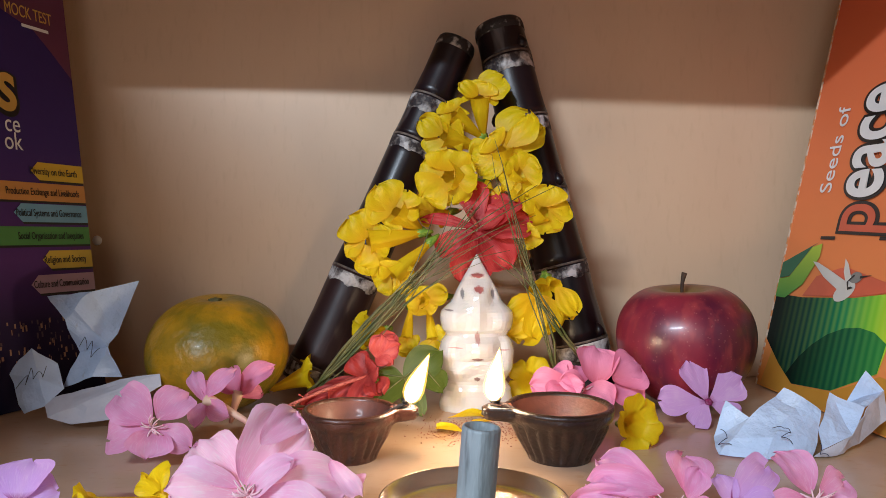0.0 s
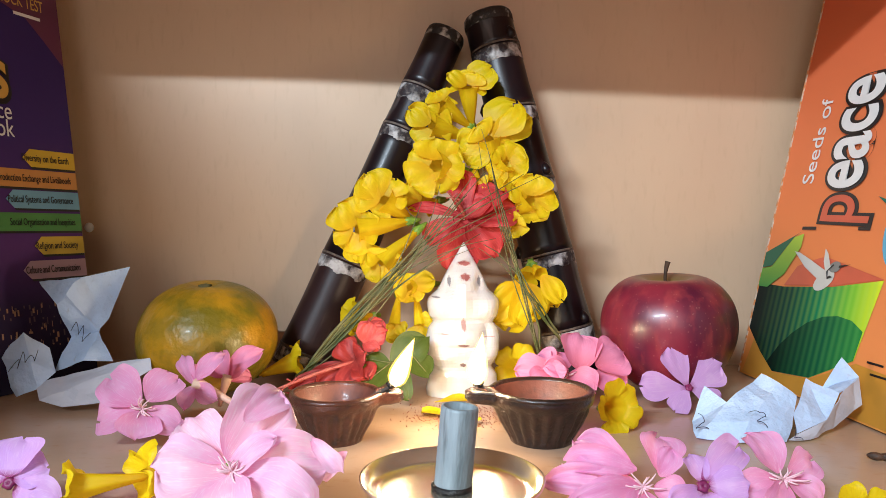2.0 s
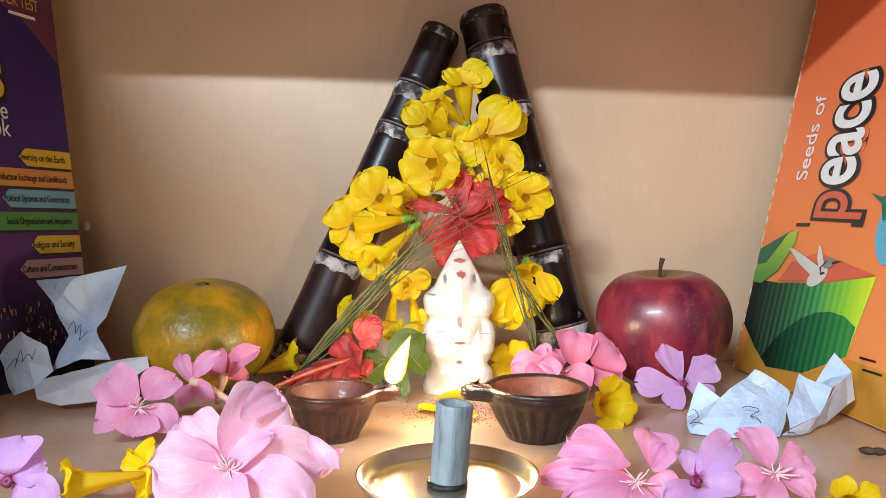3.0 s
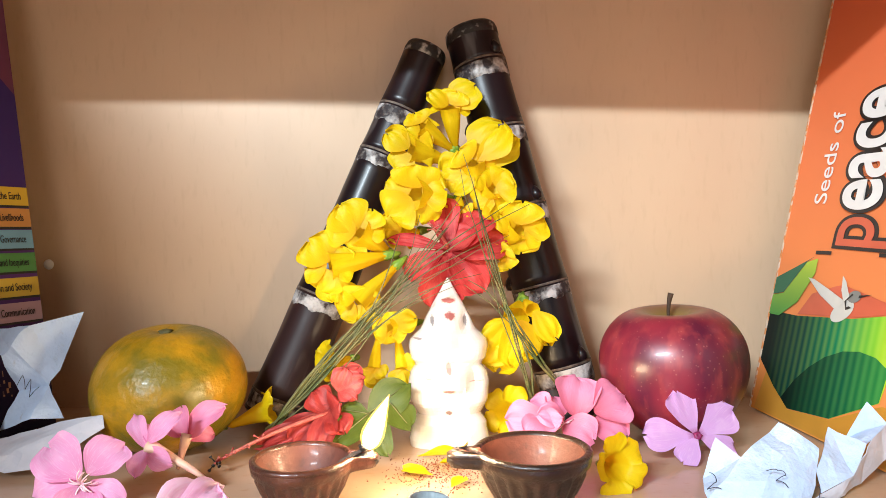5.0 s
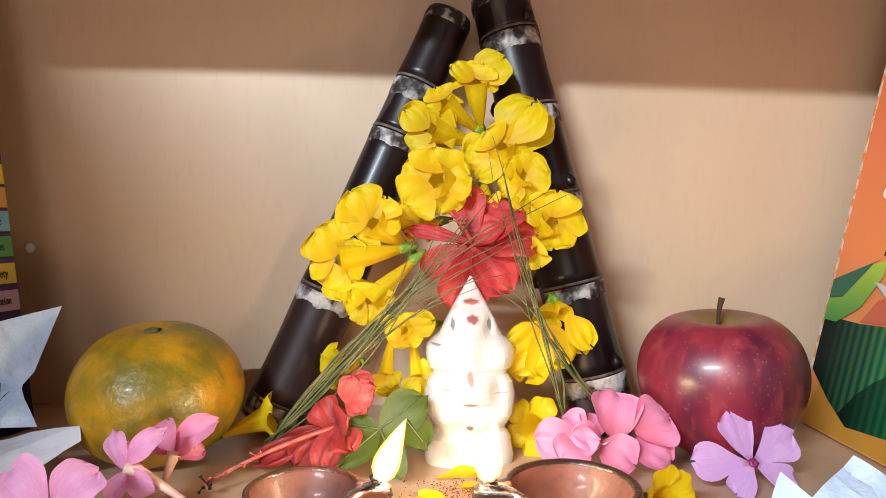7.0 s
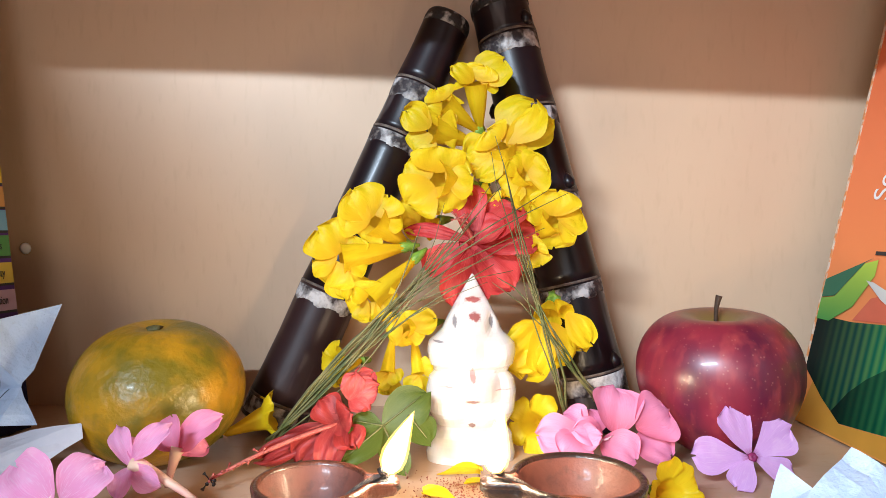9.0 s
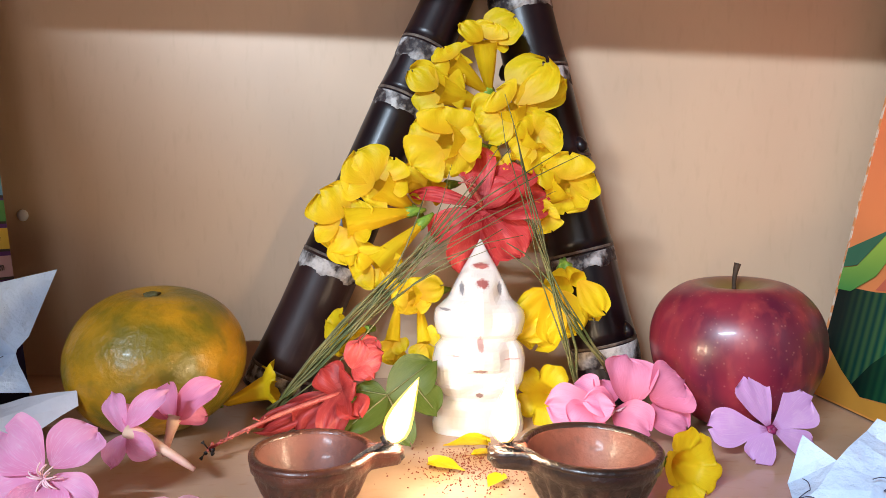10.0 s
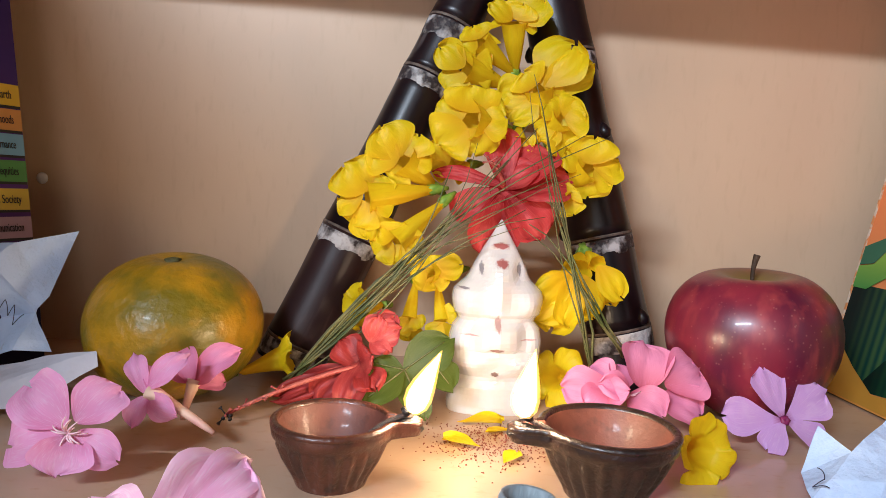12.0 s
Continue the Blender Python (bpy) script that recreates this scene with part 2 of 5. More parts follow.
# ---- builders ----
def mesh_from(name, verts, faces, material, smooth=True, uvs=None):
    me = bpy.data.meshes.new(name)
    me.from_pydata([tuple(v) for v in verts], [], faces)
    me.materials.append(material)
    if smooth:
        for p in me.polygons:
            p.use_smooth = True
    if uvs:
        lay = me.uv_layers.new(name="UVMap")
        for lp in me.loops:
            lay.data[lp.index].uv = uvs[lp.vertex_index]
    me.update()
    return me


def part(name, data, parent=None, m=None, label=""):
    ob = new(name, data)
    if parent is not None:
        ob.parent = parent
    if m is not None:
        ob.matrix_basis = m
    return tagged(ob, label)


def bm_mesh(name, bm, material, smooth=False):
    me = bpy.data.meshes.new(name)
    bm.to_mesh(me)
    bm.free()
    for mt in (material if isinstance(material, (list, tuple)) else [material]):
        me.materials.append(mt)
    if smooth:
        for p in me.polygons:
            p.use_smooth = True
    return me


def box(name, x0, x1, y0, y1, z0, z1, material, bevel=0.0):
    bm = bmesh.new()
    bmesh.ops.create_cube(bm, size=1.0)
    for v in bm.verts:
        v.co = Vector((x0 + (v.co.x + 0.5) * (x1 - x0), y0 + (v.co.y + 0.5) * (y1 - y0), z0 + (v.co.z + 0.5) * (z1 - z0)))
    if bevel:
        bmesh.ops.bevel(bm, geom=bm.edges[:], offset=bevel, segments=2, affect="EDGES")
    return bm_mesh(name, bm, material)


def revolve(name, prof, material, n=40, shape=None, smooth=True, caps=True):
    """Turns (r, z) pairs round z; shape(angle, i) scales the radius."""
    verts, faces, uvs = [], [], []
    for i, (r, z) in enumerate(prof):
        for k in range(n):
            a = 2 * math.pi * k / n
            q = r * (shape(a, i) if shape else 1)
            verts.append((q * math.cos(a), q * math.sin(a), z))
            uvs.append((i / (len(prof) - 1), k / n))
    for i in range(len(prof) - 1):
        for k in range(n):
            k2 = (k + 1) % n
            faces.append((i * n + k, i * n + k2, (i + 1) * n + k2, (i + 1) * n + k))
    if caps:
        faces.append(tuple(range(n))[::-1])
        faces.append(tuple((len(prof) - 1) * n + k for k in range(n)))
    return mesh_from(name, verts, faces, material, smooth, uvs)


def tube(name, pts, radii, material, n=7):
    """A round rod through points, with a radius at each."""
    pts = [Vector(p) for p in pts]
    verts, faces = [], []
    for i, p in enumerate(pts):
        d = (pts[min(i + 1, len(pts) - 1)] - pts[max(i - 1, 0)]).normalized()
        s = d.orthogonal().normalized()
        if i and abs(prev.dot(d)) < 0.95:
            s = (prev - d * prev.dot(d)).normalized()
        prev = s
        u = d.cross(s)
        for k in range(n):
            a = 2 * math.pi * k / n
            verts.append(p + (s * math.cos(a) + u * math.sin(a)) * radii[i])
    for i in range(len(pts) - 1):
        for k in range(n):
            k2 = (k + 1) % n
            faces.append((i * n + k, i * n + k2, (i + 1) * n + k2, (i + 1) * n + k))
    faces.append(tuple(range(n))[::-1])
    faces.append(tuple((len(pts) - 1) * n + k for k in range(n)))
    return mesh_from(name, verts, faces, material)


def bend(a, b, sag, n=8):
    """Points from a to b, bowed by the vector sag."""
    a, b, sag = Vector(a), Vector(b), Vector(sag)
    return [a.lerp(b, i / n) + sag * (4 * (i / n) * (1 - i / n)) for i in range(n + 1)]


def facing(at, d, spin=0.0):
    """A pose whose local z points along d."""
    q = Vector(d).normalized().to_track_quat("Z", "Y").to_matrix().to_4x4()
    return Matrix.Translation(at) @ q @ Matrix.Rotation(radians(spin), 4, "Z")


def petal(name, length, width, material, cup=0.3, curl=0.25, ruffle=0.1, tip=0.75, notch=0.0, seed=0, nu=12, nv=9, twist=0.0, neck=1.7):
    """A petal along +x, opening upwards; tip: where it is widest."""
    rnd = random.Random(seed)
    ph = [rnd.uniform(0, 6.28) for _ in range(4)]
    verts, faces, uvs = [], [], []
    for i in range(nu + 1):
        s = i / nu
        if s < tip:
            w = 0.10 + 0.90 * math.sin(0.5 * math.pi * s / tip) ** neck
        else:
            w = math.sqrt(max(0.0, 1 - ((s - tip) / (1.001 - tip)) ** 2.4)) * 0.98 + 0.02
        for j in range(nv + 1):
            t = 2 * j / nv - 1
            x = length * (s - notch * s * s * (1 - abs(t)) ** 2)
            x -= 0.05 * length * s * math.sin(3.1 * t + ph[0])
            y = width * 0.5 * w * t * (1 + 0.06 * math.sin(9 * s + ph[1])) + twist * width * s * s
            z = length * (cup * s * s * 0.6 - curl * s ** 4) + cup * width * 0.6 * t * t * w
            z += ruffle * length * s * s * (0.5 * math.sin(5 * t + ph[2]) * abs(t) + 0.35 * math.sin(9 * t + 5 * s + ph[3]))
            verts.append((x, y, z))
            uvs.append((s, j / nv))
    for i in range(nu):
        for j in range(nv):
            a = i * (nv + 1) + j
            faces.append((a, a + 1, a + nv + 2, a + nv + 1))
    return mesh_from(name, verts, faces, material, True, uvs)


def trumpet(at, d, r, length, spin=0, seed=0, closed=0.0, name="trumpet_flower", label="bright yellow trumpet flower with ruffled lobes", group="yellow trumpet flowers"):
    """A yellow funnel flower, mouth at the place, opening along d; the tube runs back to a green calyx."""
    rnd = random.Random(seed * 7 + 3)
    th = tagged(new(name), label, "flower", group)
    th.matrix_basis = facing(at, d, spin)
    n, m = 100, 20
    ph = [rnd.uniform(0, 6.28) for _ in range(6)]
    lob = [rnd.uniform(0.75, 1.45) for _ in range(5)]
    lift = [rnd.uniform(-0.7, 0.6) for _ in range(5)]
    fold = [rnd.uniform(-1, 1) for _ in range(5)]
    verts, faces, uvs = [], [], []
    for i in range(m + 1):
        s = i / m
        for k in range(n):
            a = 2 * math.pi * k / n
            lobe = 5 * k // n
            c = 2 * ((5 * k / n) % 1) - 1
            edge = math.sqrt(max(0.0, 1 - abs(c) ** 2.6))
            if s < 0.55:
                u = s / 0.55
                q = r * (0.13 + 0.37 * u ** 1.3) * (1 + 0.05 * math.cos(5 * a))
                z = -length * (1 - u) - r * 0.22
            else:
                u = (s - 0.55) / 0.45
                ext = (0.36 + 0.58 * edge * lob[lobe]) * (1 - 0.70 * closed)
                q = r * (0.50 + 0.74 * math.sin(1.35 * u) * ext)
                z = -r * 0.22 + r * (0.46 * u * (1 + closed) - 0.42 * u * u * ext + 0.6 * lift[lobe] * u * u * edge)
                z += r * u * u * edge * (0.26 * fold[lobe] * c + 0.08 * math.sin(4 * c + ph[0] + lobe))
                z += r * 0.014 * u * math.sin(23 * a + ph[1])
                q *= 1 + 0.03 * u * math.sin(13 * a + ph[2]) * edge
            w = 0.06 * r * math.sin(6 * s + ph[3])
            if i == 0:
                q = 0.0002
            verts.append((q * math.cos(a) + w, q * math.sin(a) + 0.05 * r * math.sin(5 * s + ph[4]), z))
            uvs.append((s, 5 * k / n % 1))
    for i in range(m):
        for k in range(n):
            k2 = (k + 1) % n
            faces.append((i * n + k, i * n + k2, (i + 1) * n + k2, (i + 1) * n + k))
    part("corolla", mesh_from("corolla", verts, faces, YELLOW, True, uvs), th)
    z0 = -length - r * 0.25
    part("calyx", revolve("calyx", [(0.0008, z0 - 0.006), (0.0016, z0 - 0.005), (0.0021, z0), (0.0021, z0 - 0.0010), (0.0012, z0 - 0.0002)], CALYX, 10,
                          lambda a, i: 1 + (0.25 * math.cos(5 * a) if i > 2 else 0)), th, None, "fresh green calyx")
    return th


def petal_to(th, name, base, tip, width, material, seed, cup=0.2, curl=0.3, ruffle=0.1, wide=0.66, notch=0.0, out=(0, -0.86, 0.5), label="", neck=1.0):
    """One petal or leaf under a thing at th's place, from base to tip (millimetres from that place), its inside towards out."""
    a, b = Vector(base) * 0.001, Vector(tip) * 0.001
    d = (b - a).normalized()
    rnd = random.Random(seed)
    n = Vector(out) + Vector((rnd.uniform(-0.3, 0.3), 0, rnd.uniform(-0.25, 0.25)))
    n = (n - d * n.dot(d)).normalized()
    me = petal(name, (b - a).length, width * 0.001, material, cup, curl, ruffle, wide, notch, seed, 14, 12, 0.0, neck)
    m = Matrix((d, n.cross(d), n)).transposed().to_4x4()
    m.translation = a + n * 0.0004 * (seed % 4)
    me.transform(m)
    low = 0.0008 - th.matrix_basis.translation.z
    for v in me.vertices:
        v.co.z = max(v.co.z, low + 0.02 * abs(v.co.x))
    return part(name, me, th, None, label)


def bloom(kind, at, petals, material, label, group, seed, strands=0, cup=0.2, curl=0.3, ruffle=0.1, wide=0.66, notch=0.0, tube_to=None, category="flower", neck=0.75):
    """A flower whose petals are laid out one by one round its throat."""
    th = tagged(new(kind), label, category, group)
    th.matrix_basis = Matrix.Translation(at)
    rnd = random.Random(seed)
    for i, (base, tip, width) in enumerate(petals):
        petal_to(th, "petal", base, tip, width, material, seed * 13 + i, cup, curl, ruffle, wide, notch, neck=neck)
    for i in range(strands):
        a, l = rnd.uniform(0, 6.28), rnd.uniform(0.0025, 0.0075)
        end = Vector((math.cos(a) * l, -l * rnd.uniform(0.25, 0.7), math.sin(a) * l * 0.8 + 0.001))
        part("stamen_strand", tube("stamen_strand", bend((0, -0.001, 0), end, (rnd.uniform(-0.001, 0.001), -0.0012, 0), 5), [0.0003, 0.0003, 0.00035, 0.0003, 0.00025, 0.0002], STRAND, 5), th)
    if material is MAUVE:
        part("eye", revolve("eye", [(0.0022, 0.0004), (0.0019, 0.0012), (0.0008, 0.0016), (0.0003, 0.0010)], EYE_PINK, 12, lambda a, k: 1 + 0.15 * math.cos(5 * a)), th, facing((0, -0.0006, 0.0003), (0, -0.86, 0.5)), "dark pink eye")
    if tube_to:
        e = Vector(tube_to) * 0.001
        part("flower_tube", tube("flower_tube", bend((0, 0.001, 0), e, (0, 0, 0.0006), 6), [0.0032, 0.0027, 0.0022, 0.0018, 0.0016, 0.0014, 0.0009], TUBE_PINK, 10), th, None, "tan flower tube")
    return th


# ---- setting ----
def setting():
    tagged(part("floor", box("floor", -0.32, 0.32, 0.02, 0.52, -0.018, 0.0, FLOOR, 0.0015)), "tan wood-grain laminate shelf board", "shelf", kind="structure")
    tagged(part("wall_north", box("wall_north", -0.285, 0.284, 0.487, 0.505, 0.0, 0.339, WALL)), "beige laminate back panel", "wall", kind="structure")
    tagged(part("wall_west", box("wall_west", -0.305, -0.285, 0.02, 0.505, 0.0, 0.339, WALL)), "beige laminate side panel", "wall", kind="structure")
    tagged(part("wall_east", box("wall_east", 0.284, 0.302, 0.05, 0.505, 0.0, 0.339, WALL)), "beige laminate side panel", "wall", kind="structure")
    upper = box("ceiling", -0.305, 0.302, 0.13, 0.505, 0.339, 0.357, WALL, 0.001)
    for v in upper.vertices:
        if v.co.y < 0.2:
            v.co.y += 0.040 * (0.284 - v.co.x) / 0.556
    tagged(part("ceiling", upper), "beige laminate upper shelf", "shelf", kind="structure")
    # the room behind, closed round the shelf
    rx, ry0, ry1, z0, z1 = 1.15, -1.5, 0.56, -0.35, 1.15
    tagged(part("wall_room_south", box("wall_room_south", -rx, rx, ry0 - 0.1, ry0, z0, z1, ROOM)), "plain painted room wall", "wall", kind="structure")
    tagged(part("wall_room_north", box("wall_room_north", -rx, rx, ry1, ry1 + 0.1, z0, z1, ROOM)), "plain painted room wall", "wall", kind="structure")
    tagged(part("wall_room_west", box("wall_room_west", -rx - 0.1, -rx, ry0, ry1, z0, z1, ROOM)), "plain painted room wall", "wall", kind="structure")
    tagged(part("wall_room_east", box("wall_room_east", rx, rx + 0.1, ry0, ry1, z0, z1, ROOM)), "plain painted room wall", "wall", kind="structure")
    tagged(part("floor_room", box("floor_room", -rx, rx, ry0, ry1, z0 - 0.1, z0, ROOM)), "plain room floor", "floor", kind="structure")
    tagged(part("ceiling_room", box("ceiling_room", -rx, rx, ry0, ry1, z1, z1 + 0.1, ROOM)), "plain room ceiling", "ceiling", kind="structure")


setting()


# ---- sugar cane ----
def cane(foot, top, r, rt, nodes, bare, label, seed):
    """A cane stick: skin lengths between nodes, each with a ring and a waxy band below it."""
    foot, top = Vector(foot), Vector(top)
    L = (top - foot).length
    th = tagged(new("sugarcane_stick"), label, "sugarcane", "sugarcane sticks")
    th.matrix_basis = facing(foot, top - foot)
    rnd = random.Random(seed)
    r0 = r
    cuts = [0.0] + [z / (top.z - foot.z) * L for z in nodes] + [L]
    for i in range(len(cuts) - 1):
        a, b = cuts[i], cuts[i + 1]
        ra, rb = r0 + (rt - r0) * a / L, r0 + (rt - r0) * b / L
        r = ra
        prof = []
        for k in range(9):
            s = k / 8
            bulge = 1 - 0.03 * math.sin(math.pi * s) + (0.01 if k in (0, 8) else 0)
            prof.append(((ra + (rb - ra) * s) * bulge * rnd.uniform(0.995, 1.005), a + (b - a) * s))
        if i == len(cuts) - 2:
            prof = prof[:-1] + [(rt * 0.99, L - 0.003), (rt * 0.93, L)]
        part("internode", revolve("internode", prof, CANE_BARE if i < bare else CANE, 40), th)
        if 0 < i:
            part("node_ring", revolve("node_ring", [(r * 0.98, a - 0.0010), (r * 1.015, a - 0.0005), (r * 1.015, a + 0.0006), (r * 0.98, a + 0.0013)], CANE_RING, 40), th, None, "brownish raised joint ring")
            hgt = rnd.uniform(0.009, 0.013)
            part("wax_band", revolve("wax_band", [(r * 0.985, a - hgt), (r * 1.004, a - hgt * 0.7), (r * 1.012, a - 0.002), (r * 1.0, a - 0.001)], CANE_WAX, 40,
                                     lambda q, k: 1 + (0.012 * math.sin(7 * q + seed) if k == 0 else 0)), th, None, "flaky whitish wax band")
            if seed == 1:
                continue
            q = -1.3 + 2.4 * (i % 2)
            bud = revolve("bud", [(0.0005, 0), (0.003, 0.001), (0.0036, 0.004), (0.0022, 0.007), (0.0004, 0.009)], CANE, 12)
            part("bud", bud, th, Matrix.Translation((r * 0.98 * math.cos(q), r * 0.98 * math.sin(q), a + 0.001)))
    part("cut_end", revolve("cut_end", [(rt * 1.003, L - 0.0075), (rt * 1.006, L - 0.0035), (rt * 0.97, L - 0.0008), (rt * 0.90, L + 0.0006), (rt * 0.4, L + 0.0012)], CANE_CUT, 40, lambda q, k: 1 + (0.004 * math.sin(9 * q + seed) if k == 0 else 0)), th, None, "rough cut end")
    return th


cane((-0.084, 0.440, 0.005), (0.0105, 0.468, 0.229), 0.0182, 0.0134, (0.011, 0.070, 0.156, 0.184), 2, "dark purple sugarcane stick leaning against the back panel", 1)
cane((0.097, 0.440, 0.003), (0.0375, 0.466, 0.240), 0.0178, 0.0166, (0.029, 0.077, 0.124, 0.172, 0.214), 0, "dark purple sugarcane stick with white waxy joints, leaning", 2)


# ---- fruit ----
def apple(at):
    th = tagged(new("apple"), "shiny dark red apple with pale freckles and a stem", "apple")
    th.matrix_basis = pose(*at, 3, -3, 0)
    prof = []
    R, H = 0.0392, 0.0735
    for k in range(37):
        t = math.pi * k / 36
        rr = R * math.sin(t) ** 0.88 * (1 - 0.10 * math.cos(t))
        z = H * 0.5 - H * 0.5 * math.cos(t) * 1.0
        dip_top = 0.011 * math.exp(-((rr / 0.0125) ** 2)) if t > math.pi / 2 else 0
        dip_low = 0.006 * math.exp(-((rr / 0.010) ** 2)) if t < math.pi / 2 else 0
        prof.append((max(rr, 0.0004), z - dip_top + dip_low))
    part("flesh", revolve("flesh", prof, APPLE_SKIN, 64, lambda a, i: 1 + 0.012 * math.cos(5 * a + 0.4) + 0.012 * math.cos(a - 0.5)), th, None, "red glossy skin")
    part("stem", tube("stem", bend((0, 0, 0.060), (0.0015, 0.001, 0.0785), (-0.0012, 0, 0), 6), [0.0010, 0.0010, 0.0010, 0.0010, 0.0011, 0.0014, 0.0017], mat("stem_bark", (0.07, 0.035, 0.015), (0.03, 0.016, 0.01), 300, 0.7, 0.4), 8), th, None, "short brown stem")


apple((0.1450, 0.406, 0.0))


def mandarin(at):
    th = tagged(new("mandarin"), "greenish orange mandarin with mottled dimpled peel", "mandarin")
    th.matrix_basis = pose(*at, 6, -4, 30)
    R, H = 0.0395, 0.0655
    prof = []
    for k in range(41):
        t = math.pi * k / 40
        rr = R * math.sin(t) ** 0.9
        z = H * 0.5 - H * 0.5 * math.cos(t)
        if t > math.pi / 2:
            z -= 0.0035 * math.exp(-((rr / 0.007) ** 2))
        prof.append((max(rr, 0.0004), z))
    peel = part("peel", revolve("peel", prof, ORANGE_SKIN, 64, lambda a, i: 1 + 0.008 * math.cos(3 * a) + 0.006 * math.cos(7 * a + 1)), th, None, "mottled green and orange peel")
    part("stem_scar", revolve("stem_scar", [(0.0032, 0.0623), (0.0034, 0.0635), (0.0020, 0.0642), (0.0006, 0.0638)], mat("scar", (0.16, 0.15, 0.05), (0.08, 0.07, 0.03), 300, 0.7, 0.4), 12,
                              lambda a, i: 1 + 0.2 * math.cos(5 * a)), peel, None, "dry star-shaped stem scar")


mandarin((-0.128, 0.400, 0.0))


# ---- statuette ----
def statuette(at):
    """Carved crystal figure: stacked sections with a pointed crown, arms, belly, crossed legs and a flared base."""
    outline = [(0.0, 0.0212), (0.003, 0.0216), (0.009, 0.0202), (0.0125, 0.0200), (0.0165, 0.0166), (0.0195, 0.0186), (0.0240, 0.0208), (0.0333, 0.0218), (0.0395, 0.0203),
               (0.0432, 0.0172), (0.0462, 0.0200), (0.0520, 0.0213), (0.0560, 0.0208), (0.0590, 0.0180), (0.0620, 0.0146), (0.0680, 0.0120), (0.0760, 0.0078), (0.0830, 0.0036), (0.0888, 0.0004)]
    bumps = ((0.0, 0.0640, 0.0068, 0.0060, 0.0030), (0.0, 0.0545, 0.0030, 0.0090, 0.0026), (0.0, 0.0360, 0.0085, 0.0080, 0.0048), (-0.0140, 0.0500, 0.0045, 0.0050, 0.0026), (0.0140, 0.0500, 0.0045, 0.0050, 0.0026),
             (-0.0130, 0.0230, 0.0075, 0.0040, 0.0036), (0.0130, 0.0230, 0.0075, 0.0040, 0.0036), (0.0, 0.0180, 0.0060, 0.0030, 0.0020), (-0.0085, 0.0660, 0.0022, 0.0050, -0.0022), (0.0085, 0.0660, 0.0022, 0.0050, -0.0022),
             (-0.0125, 0.0360, 0.0028, 0.0080, -0.0024), (0.0125, 0.0360, 0.0028, 0.0080, -0.0024), (0.0, 0.0745, 0.0050, 0.0012, -0.0012), (0.0, 0.0290, 0.0130, 0.0010, -0.0012), (0.0, 0.0440, 0.0120, 0.0010, -0.0014))
    n, rows, verts, faces = 44, 52, [], []
    for i in range(rows + 1):
        z = 0.0888 * i / rows
        k = max(j for j in range(len(outline) - 1) if outline[j][0] <= z + 1e-9)
        (z0, w0), (z1, w1) = outline[k], outline[k + 1]
        w = w0 + (w1 - w0) * min(1.0, (z - z0) / (z1 - z0))
        deep = w * 0.60
        for j in range(n):
            a = 2 * math.pi * j / n
            c, q = math.cos(a), math.sin(a)
            x = w * math.copysign(abs(c) ** 0.8, c)
            y = deep * math.copysign(abs(q) ** 0.75, q)
            if q < 0:
                y -= sum(h * math.exp(-((x - bx) / sx) ** 2 - ((z - bz) / sz) ** 2) for bx, bz, sx, sz, h in bumps) * abs(q) ** 0.5
            verts.append((x, y, z))
    for i in range(rows):
        for j in range(n):
            j2 = (j + 1) % n
            faces.append((i * n + j, i * n + j2, (i + 1) * n + j2, (i + 1) * n + j))
    faces.append(tuple(range(n))[::-1])
    faces.append(tuple(rows * n + j for j in range(n)))
    ob = new("statuette", mesh_from("statuette", verts, faces, CRYSTAL, False))
    ob.matrix_basis = pose(*at, 0, 0, 4)
    tagged(ob, "small faceted milky crystal statuette with red marks", "statuette")


statuette((0.0205, 0.398, 0.0))


# ---- clay lamps ----
def waver(me, seed):
    """Bends a flame's mesh as a light draught would."""
    for v in me.vertices:
        k = max(0.0, v.co.z) / 0.0225
        v.co.x += 0.0024 * math.sin(2.6 * k + seed) * k
        v.co.y *= 0.75


